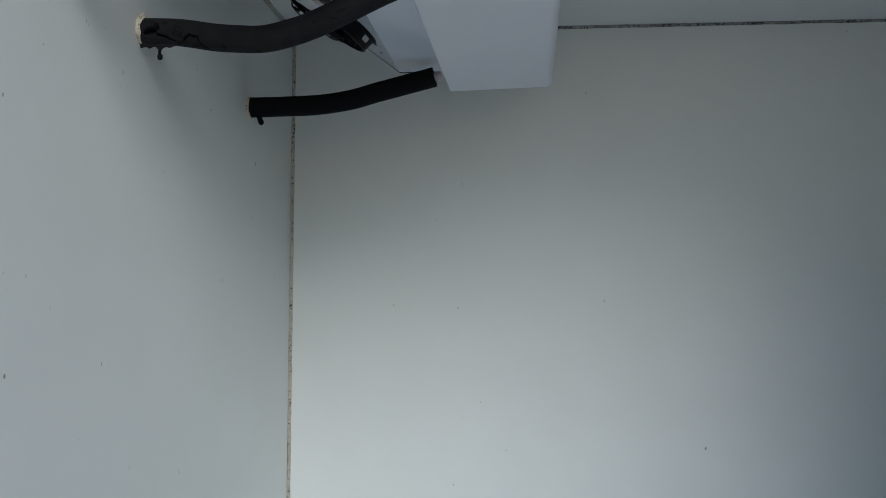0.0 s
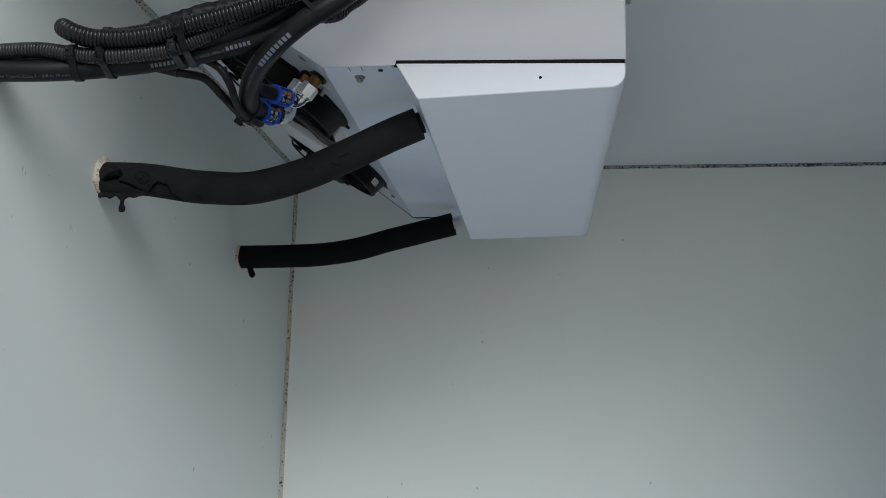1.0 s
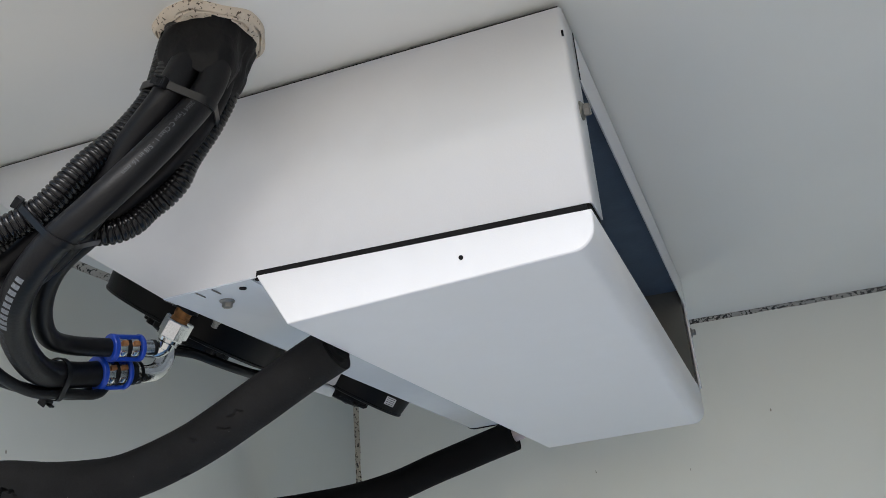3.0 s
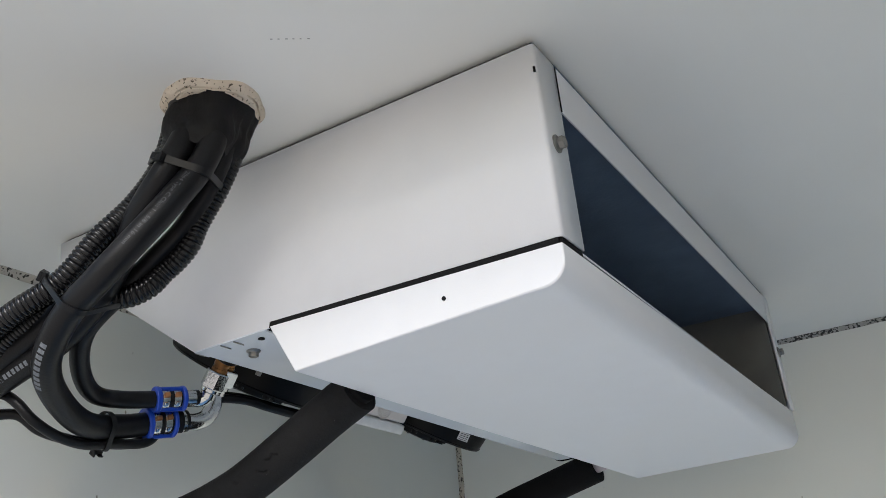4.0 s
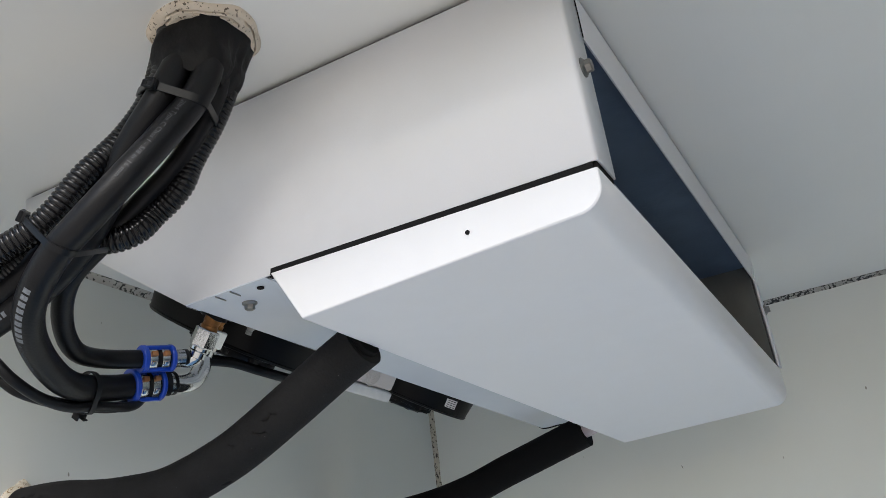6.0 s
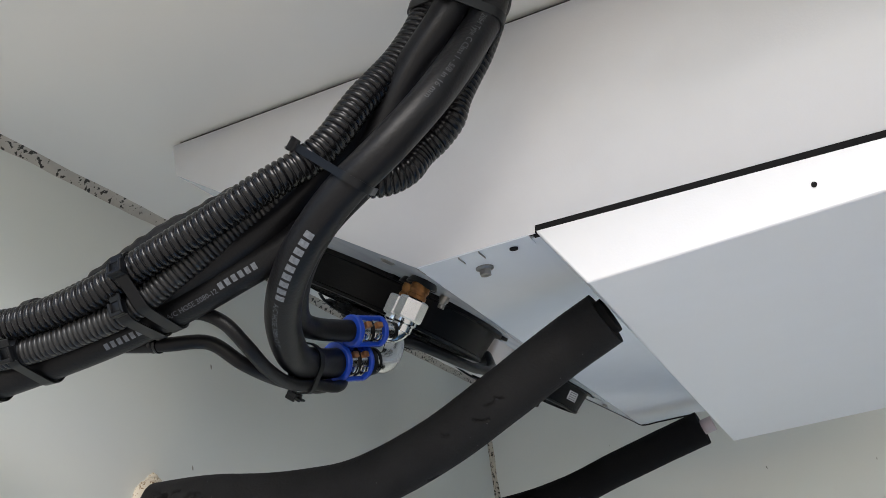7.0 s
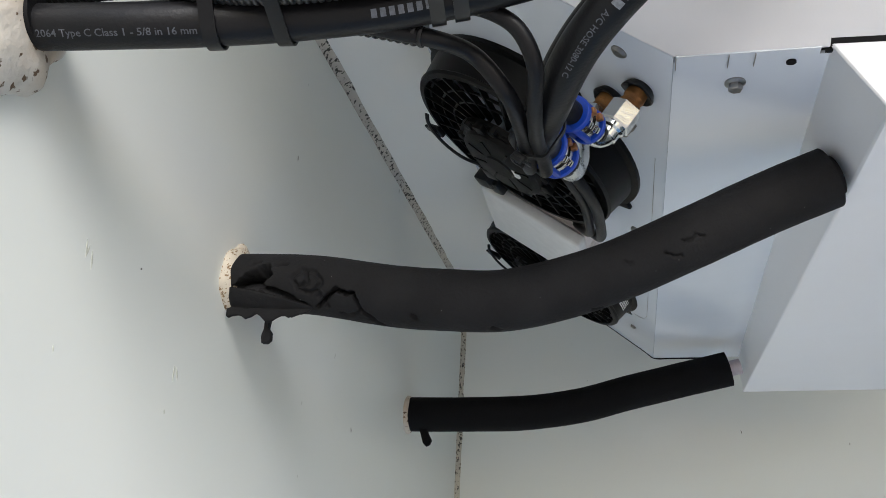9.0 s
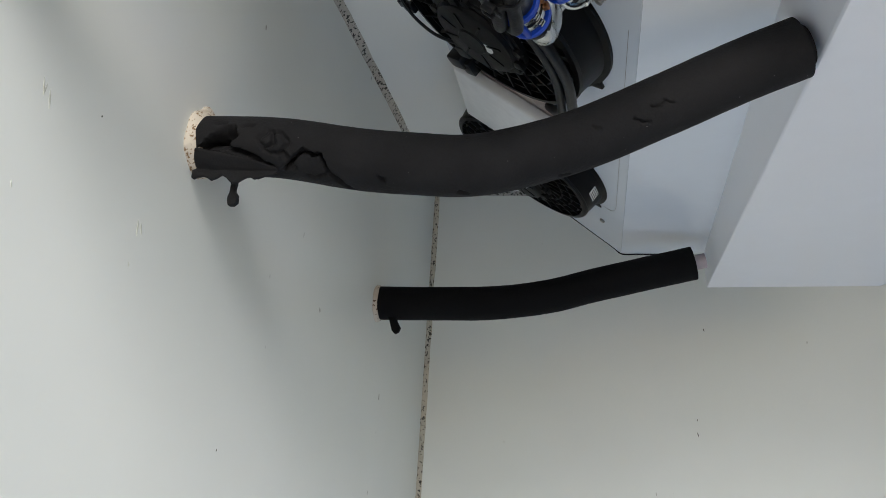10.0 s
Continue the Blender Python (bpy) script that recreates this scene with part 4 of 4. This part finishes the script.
BUNDLE = [(H1, RH1), (H4, 0.0100), (C1, RC1), (C2, RC2)]
ALL = BUNDLE + [(H2, RH), (H3, 0.0084)]
cable_tie((0.3471, -1.1901, 1.7275), (0.62, -0.1, 0.62), ALL, (-0.6, -0.7, 0.5), "black nylon cable tie round hoses and conduit")
cable_tie((0.2160, -1.1965, 1.6810), (0.965, 0.1, 0.19), BUNDLE, (-0.2, -1.0, -0.3), "black nylon cable tie round hoses and conduit", width=0.0076)
cable_tie((0.2045, -1.1985, 1.6775), (0.965, 0.1, 0.19), [(H1, RH1), (C1, RC1)], (-0.2, -1.0, -0.4), "black nylon cable tie round hoses and conduit", width=0.0074)
cable_tie((0.1315, -1.2063, 1.6687), (0.98, 0.1, 0.02), BUNDLE, (0.0, -1.0, -0.35), "black nylon cable tie round hoses and conduit", width=0.0074)
cable_tie((0.0986, -1.2086, 1.6607), (0.98, 0.14, 0.06), [(H1, RH1), (C1, RC1)], (0.0, -1.0, -0.45), "black nylon cable tie round hoses and conduit", width=0.0074)
cable_tie((0.4245, -1.1515, 1.8307), (0.42, 0.0, 0.90), ALL, (0.3, -1.0, -0.2), "black nylon cable tie round hoses and conduit", width=0.006)
cable_tie((0.2463, -1.0739, 1.6573), (0.05, 1.0, 0.12), [(H2, RH), (CA, 0.004), (CB, 0.0036)], (-0.5, -0.3, -1.0), "black nylon cable tie holding thin cables to the hose", lift=0.001)

# wrap and foam where the bundle passes through
HOLE = Vector((0.4360, -1.1360, CEIL_Z))
bm, rows = bmesh.new(), []
for i in range(15):
    f = i / 14
    z = 1.903 - 0.055 * f
    o = Vector((0.4390 - 0.006 * f, -1.1300, z))
    pts = []
    for path, r in ALL:
        c = path.crossing(o, Vector((0, 0, 1)))
        if c is not None:
            pts += [(c.x - o.x + r * math.cos(k * 0.3), c.y - o.y + r * math.sin(k * 0.3)) for k in range(21)]
    ring = hull(pts)
    row = []
    for k in range(72):
        a = 2 * math.pi * k / 72
        dx, dy = math.cos(a), math.sin(a)
        far = 0.06
        for (px, py), (qx, qy) in zip(ring, ring[1:] + ring[:1]):
            nx, ny = qy - py, px - qx
            if nx * dx + ny * dy > 1e-9:
                far = min(far, (nx * px + ny * py) / (nx * dx + ny * dy))
        d = Vector((dx * 1.9, dy * 1.9, 0))
        top = max(0.0, 1 - f * 2.0) ** 1.2
        r = far * (1 - top) + 0.0355 * top + 0.0016 * noise.noise(d * 2 + Vector((0, 0, f * 4))) + 0.0008 * noise.noise(d * 7 + Vector((3, 0, f * 9)))
        r = r + 0.0026 * min(1, (1 - f) * 3) - (0.0035 * max(0.0, f - 0.75) * 4)
        hang = f * (0.007 * noise.noise(d + Vector((9, 0, 0))) + 0.002 * noise.noise(d * 4))
        row.append(bm.verts.new(o + Vector((r * dx, r * dy, hang))))
    rows.append(row)
for p, q in zip(rows, rows[1:]):
    for k in range(72):
        bm.faces.new((p[k], p[(k + 1) % 72], q[(k + 1) % 72], q[k]))
bm.faces.new(rows[0])
solid("tape_wrap", bm, TAPE, "black tape wrapped round the bundle at the ceiling hole", "tape wrap", smooth=60)
solid("foam_collar", foam_patch(bmesh.new(), HOLE, (0, 0, -1), 0.030, 0.0432, 0.0085, 0.16, 2, n=220, m=48, split=0.0055), FOAMCREAM, "cream sealing foam smeared round the ceiling hole", "foam seal", group="foam seals", smooth=60)
solid("foam_collar", foam_patch(bmesh.new(), (0.0000, -1.2310, 1.6440), (1, 0, 0), 0.003, 0.040, 0.016, 0.26, 5, n=72), FOAM, "lumpy off-white sealing foam with brown specks round the hoses", "foam seal", group="foam seals", smooth=60)
bm = foam_patch(bmesh.new(), (0.0000, -0.9500, 1.6040), (1, 0, 0), 0.016, 0.0262, 0.010, 0.12, 9)
foam_patch(bm, (0.0010, -0.9490, 1.6285), (0.9, 0, 0.4), 0.001, 0.0075, 0.0060, 0.5, 21, n=40)  # a stray blob on its top
solid("foam_collar", bm, FOAMBROWN, "brown-specked sealing foam round the drain pipe", "foam seal", group="foam seals", smooth=60)
solid("foam_collar", foam_patch(bmesh.new(), (0.0000, -0.3811, 1.6002), (1, 0, 0), 0.016, 0.0268, 0.008, 0.06, 14), FOAM, "thin ring of sealing foam round the drain pipe", "foam seal", group="foam seals", smooth=60)
COLL = Path([(0.0040, -1.2228, 1.6542), (0.0110, -1.2225, 1.6545), (0.0165, -1.2220, 1.6549)], 0.002)
bm = bmesh.new()
sweep(bm, COLL, lambda s, a: 0.0172 * (1 + 0.17 * math.cos(2 * a)), 40)
solid("tape_wrap", bm, TAPE, "black tape collar round the hoses at the bulkhead", "tape wrap", smooth=40)

# ---- insulated drain pipes ----
D1 = Path([(-0.0300, -0.9500, 1.6045), (0.0000, -0.9503, 1.6037), (0.0679, -0.9529, 1.5999), (0.1261, -0.9524, 1.5910), (0.1649, -0.9524, 1.5875), (0.2122, -0.9449, 1.5891), (0.2803, -0.9349, 1.6099), (0.3447, -0.9340, 1.6386), (0.4008, -0.9363, 1.6641), (0.4395, -0.9394, 1.6792)], 0.0009)
D2 = Path([(-0.0300, -0.3815, 1.5995), (0.0000, -0.3811, 1.6002), (0.0917, -0.3778, 1.6024), (0.1689, -0.3674, 1.6079), (0.2410, -0.3549, 1.6216), (0.3043, -0.3462, 1.6411), (0.3720, -0.3400, 1.6600), (0.4382, -0.3426, 1.6761)], 0.003)
# split lines in the foam: (along, round from the underside), width, depth
CRACKS = [
    ([(0.108, 0.50), (0.111, 0.61), (0.116, 0.95), (0.122, 1.25), (0.129, 1.18), (0.136, 1.20), (0.143, 0.65), (0.149, 0.45), (0.155, 0.10), (0.160, -0.2)], 0.0018, 0.0090),
    ([(0.126, 0.40), (0.134, 0.36), (0.143, 0.62)], 0.0016, 0.0031),
    ([(0.044, 1.05), (0.050, 1.30), (0.056, 1.55), (0.066, 1.82)], 0.0042, 0.0130),
    ([(0.052, 1.40), (0.060, 1.52), (0.068, 1.55)], 0.0040, 0.0130),
    ([(0.047, 1.16), (0.058, 1.20), (0.066, 1.12), (0.080, 0.92), (0.099, 0.50)], 0.0026, 0.0110),
    ([(0.049, 1.28), (0.056, 1.36), (0.063, 1.42)], 0.0048, 0.0130),
    ([(0.088, 1.45), (0.094, 1.80), (0.104, 1.75), (0.111, 1.40), (0.104, 1.02), (0.094, 1.08), (0.088, 1.45)], 0.0019, 0.0025),
    ([(0.098, 1.72), (0.100, 1.35), (0.095, 1.22)], 0.0019, 0.0032),
    ([(0.107, 1.05), (0.112, 0.90), (0.116, 0.62)], 0.0028, 0.0037),
    ([(0.074, 1.9), (0.082, 2.0)], 0.0016, 0.0022),
    ([(0.052, 2.0), (0.060, 2.05)], 0.0016, 0.0022),
    ([(0.180, 0.7), (0.183, 0.55)], 0.0016, 0.0037),
    ([(0.360, 1.25), (0.363, 1.05), (0.369, 0.95)], 0.0013, 0.0020),
    ([(0.374, 1.35), (0.380, 1.30), (0.384, 1.42), (0.388, 1.25)], 0.0013, 0.0022),
    ([(0.232, 0.25), (0.236, 0.15)], 0.0019, 0.0037),
    ([(0.330, 1.5), (0.334, 1.35)], 0.0013, 0.0018),
    ([(0.300, 0.15), (0.306, 0.05)], 0.0019, 0.0037),
]


def near(s, a, r, line):
    best = 9.0
    for (s1, a1), (s2, a2) in zip(line, line[1:]):
        x, y, x1, y1, x2, y2 = s, a * r, s1, a1 * r, s2, a2 * r
        dx, dy = x2 - x1, y2 - y1
        t = min(1, max(0, ((x - x1) * dx + (y - y1) * dy) / (dx * dx + dy * dy)))
        best = min(best, math.hypot(x - x1 - t * dx, y - y1 - t * dy))
    return best


def sleeve(r, cracks):
    """Foam tube with dents and split lines. The angle runs from the underside up the near face."""
    def f(s, a):
        u = (math.pi - a + math.pi) % (2 * math.pi) - math.pi
        q = r * (1 + 0.015 * noise.noise(Vector((s * 14, math.cos(a), math.sin(a)))) + 0.006 * noise.noise(Vector((s * 70, 3 * math.cos(a), 3 * math.sin(a)))))
        for line, wide, deep in cracks:
            if line[0][0] - 0.03 < s < line[-1][0] + 0.03:
                d = near(s + 0.0014 * noise.noise(Vector((s * 240, u * 5, 1))), u + 0.07 * noise.noise(Vector((s * 240, u * 5, 7))), r, line)
                if d < wide:
                    q -= deep * (1 - (d / wide) ** 2)
        return q
    return f


drain = thing("drain_pipe", "drain pipe in split and torn black foam insulation", "insulated pipe", group="insulated drain pipes")
part("insulation_sleeve", sweep(bmesh.new(), D1, sleeve(0.0225, CRACKS), 160), FOAMRUB, drain, smooth=70)
drain2 = thing("drain_pipe", "drain pipe in smooth black foam insulation", "insulated pipe", group="insulated drain pipes")
part("insulation_sleeve", sweep(bmesh.new(), D2, sleeve(0.0235, []), 40), FOAMDK, drain2, smooth=70)
part("inner_pipe", sweep(bmesh.new(), Path([D2.point(D2.length - 0.02), D2.point(D2.length), D2.point(D2.length) + D2.way(D2.length) * 0.016]), 0.0105, 20), PINKPIPE, drain2, "pinkish plastic pipe stub", smooth=60)
# This stub is coloured near black for the shade at the sleeve's end.
part("inner_pipe", sweep(bmesh.new(), Path([D1.point(D1.length - 0.02), D1.point(D1.length), D1.point(D1.length) + D1.way(D1.length) * 0.005]), 0.0150, 20), GASKETSHADE, drain, "pipe end inside the foam, coloured dark for its shade", smooth=60)


def flap(bm, pts, thick, seed):
    """A torn scrap of foam with a ragged outline."""
    a = [Vector(p) + Vector((0.0012 * noise.noise(Vector(p) * 300 + Vector((seed, 0, 0))), 0, 0.0012 * noise.noise(Vector(p) * 300 + Vector((0, seed, 0))))) for p in pts]
    return prism(bm, a, (0.0, thick, 0.0))


bm, rows = bmesh.new(), []
for i in range(49):
    s = 0.0330 + 0.070 * i / 48
    p, t = D1.point(s), D1.way(s)
    n = Vector((0, 0, 1)) - t * t.z
    n.normalize()
    b = t.cross(n)
    ends = math.sin(math.pi * min(1, max(0, i / 48))) ** 0.5
    drop = 0.0085 * math.sin(math.pi * (i / 48) ** 0.9) ** 0.7 * (1 + 0.55 * noise.noise(Vector((s * 95, 0, 4)))) + 0.0007 * noise.noise(Vector((s * 600, 3, 1))) + 0.009 * max(0, 1 - i / 9) ** 1.5
    row = []
    for k in range(15):
        f = min(k, 9) / 9
        a = math.pi - ((1.14 - 0.62 * (i / 48) ** 1.3) * (1 - f) + 0.40 * f)
        r = 0.0222 + (0.0022 + 0.0012 * noise.noise(Vector((s * 90, f * 3, 0)))) * f * ends
        q = p + r * (math.cos(a) * n + math.sin(a) * b)
        if k > 9:
            q += Vector((0, 0.0010, -1)) * max(0.0004, drop) * (k - 9) / 5
        row.append(bm.verts.new(q))
    rows.append(row)
for r1, r2 in zip(rows, rows[1:]):
    for k in range(14):
        bm.faces.new((r1[k], r1[k + 1], r2[k + 1], r2[k]))
flap_ob = part("torn_flap", bm, FOAMRUB, drain, "torn foam hanging loose", smooth=60)
mod = flap_ob.modifiers.new("thickness", "SOLIDIFY")
mod.thickness, mod.offset = 0.0024, 0
bm = bmesh.new()
flap(bm, [(0.0287, -0.9535, 1.5791), (0.0342, -0.9532, 1.5782), (0.0340, -0.9533, 1.5713), (0.0337, -0.9534, 1.5673), (0.0362, -0.9533, 1.5634), (0.0367, -0.9534, 1.5575), (0.0338, -0.9536, 1.5546), (0.0305, -0.9537, 1.5555), (0.0289, -0.9537, 1.5604), (0.0302, -0.9536, 1.5663), (0.0305, -0.9535, 1.5722)], 0.005, 8)
part("torn_scrap", bm, FOAMRUB, drain, "dangling scrap of foam", smooth=40)
bm = bmesh.new()
flap(bm, [(0.0175, -0.3900, 1.5886), (0.0294, -0.3898, 1.5837), (0.0327, -0.3908, 1.5738), (0.0375, -0.3916, 1.5638), (0.0363, -0.3924, 1.5578), (0.0315, -0.3929, 1.5558), (0.0269, -0.3927, 1.5597), (0.0237, -0.3919, 1.5687), (0.0211, -0.3910, 1.5777)], 0.006, 5)
part("torn_scrap", bm, FOAMDK, drain2, "dangling scrap of foam", smooth=40)


# ---- print on the hoses ----
def lay(me, path, r, s0, facing, lift=0.0002):
    """Wraps a flat mesh round a hose: x along it from s0, y round it."""
    f0 = Vector(facing)
    for q in me.vertices:
        s = s0 + q.co.x
        p, t = path.point(s), path.way(s)
        n = (f0 - t * f0.dot(t)).normalized()
        b = t.cross(n)
        a = q.co.y / r
        q.co = p + (r + lift) * (math.cos(a) * n - math.sin(a) * b)


def print_words(words, path, r, s0, facing, size, ob, mat=DIMPRINT):
    cu = bpy.data.curves.new("words", "FONT")
    cu.body, cu.size, cu.resolution_u, cu.offset = words, size, 2, size * 0.012
    tmp = new("words", cu)
    me = bpy.data.meshes.new_from_object(tmp.evaluated_get(bpy.context.evaluated_depsgraph_get()))
    bpy.data.objects.remove(tmp)
    wide = max(q.co.x for q in me.vertices)
    lay(me, path, r, s0, facing)
    me.materials.append(mat)
    mark = new("print", me)
    mark.parent = ob
    tagged(mark, "white printed words")
    return s0 + wide


def print_bars(widths, path, r, s0, facing, high, ob, mat=PRINT):
    """Plain bars in place of a maker's mark."""
    bm, x = bmesh.new(), 0.0
    for w in widths:
        n = 3
        rows = [[bm.verts.new((x + w * i / n, high * k / 2, 0)) for k in range(3)] for i in range(n + 1)]
        for a, b in zip(rows, rows[1:]):
            for k in range(2):
                bm.faces.new((a[k], b[k], b[k + 1], a[k + 1]))
        x += w + 0.0017
    me = bpy.data.meshes.new("print_bar")
    bm.to_mesh(me)
    bm.free()
    lay(me, path, r, s0, facing)
    me.materials.append(mat)
    mark = new("print_bar", me)
    mark.parent = ob
    tagged(mark, "white printed bars")
    return s0 + x


def along(path, p):
    """How far along a path its nearest point to p lies."""
    return min(range(len(path.s)), key=lambda i: (path.p[i] - Vector(p)).length) * path.length / (len(path.s) - 1)


F1, F2 = (0.0, -0.52, -0.85), (0.10, -0.90, -0.42)
print_words("2064 Type C Class 1 - 5/8 in 16 mm", H1, RH1, along(H1, (0.0195, -1.2200, 1.6454)), F1, 0.0051, hose_low)
x = print_bars([0.0030] * 7, H1, RH1, along(H1, (0.1711, -1.1815, 1.6688)), (0.0, -0.55, -0.84), 0.0044, hose_low)
x = print_words("A/C HOSE 3080-12", H1, RH1, x + 0.013, (0.0, -0.62, -0.78), 0.0046, hose_low)
print_bars([0.0031] * 6, H1, RH1, x + 0.002, (0.0, -0.66, -0.75), 0.0044, hose_low)
x = along(H2, (0.3291, -1.1909, 1.6949))
x = print_bars([0.0039] * 9, H2, RH, x, F2, 0.0056, hose_big)
print_words("A/C HOSE 3080-12 C", H2, RH, x + 0.002, (0.0, -0.85, -0.5), 0.0048, hose_big)
print_words("2064 Type C Class 1 - 5/8 in 16 mm", H2, RH, along(H2, (0.4433, -1.1658, 1.8170)), (0.3, -0.9, -0.2), 0.0052, hose_big, WORNPRINT)


# faint pencil dashes on the ceiling
bm = bmesh.new()
random.seed(4)
for i in range(6):
    box(bm, (i * 0.0058 - 0.0145, -0.0004, -0.0004), (i * 0.0058 - 0.0145 + random.uniform(0.0012, 0.0036), 0.0004, 0.0005))
bmesh.ops.transform(bm, matrix=pose(0.5500, -1.1650, CEIL_Z, 0, 0, 36), verts=bm.verts)
solid("pencil_mark", bm, PENCIL, "faint grey pencil dashes on the ceiling", "mark", smooth=0)


# small scuffs on the walls
def scuff(at, normal, long, count, mat, label):
    """A few short ragged strokes side by side, as a knock leaves them."""
    n = Vector(normal)
    side = Vector((0, 0, 1)).cross(n)
    bm = bmesh.new()
    for i in range(count):
        o = Vector(at) + side * (i * 0.0032) + Vector((0, 0, random.uniform(-0.3, 0.3) * long))
        d = Vector((0, 0, -1)) * long * random.uniform(0.6, 1.0) + side * random.uniform(-0.25, 0.25) * long
        w = random.uniform(0.0005, 0.0009)
        prism(bm, [o - side * w * 0.4, o + d * 0.5 - side * w, o + d, o + d * 0.6 + side * w, o + d * 0.2 + side * w * 0.7], n * 0.0003)
    return solid("scuff_mark", bm, mat, label, "mark", group="scuff marks", smooth=0)


for y, z, long, count in ((-1.132, 1.566, 0.011, 3), (-1.076, 1.571, 0.002, 1), (-1.141, 1.505, 0.004, 1), (-1.018, 1.522, 0.012, 2), (-1.022, 1.493, 0.004, 1), (-0.853, 1.381, 0.002, 1), (-1.125, 1.354, 0.003, 1), (-0.758, 0.828, 0.008, 2), (-0.962, 0.880, 0.010, 2), (-1.124, 0.953, 0.003, 1)):
    scuff((0.0, y, z), (1, 0, 0), long, count, SCUFF if long > 0.0025 else GRIME, "faint grey scuff on the bulkhead wall")
for x, z, long in ((0.495, 1.649, 0.009), (0.482, 1.490, 0.006), (0.4815, 1.469, 0.009), (0.261, 1.097, 0.003), (1.244, 0.886, 0.004), (1.549, 0.889, 0.008)):
    scuff((x, 0.0, z), (0, -1, 0), long, 1, GRIME, "short dark scratch on the side wall")
scuff((0.768, -0.940, CEIL_Z), (0, -0.05, -1), 0.003, 1, PENCIL, "tiny grey mark on the ceiling")
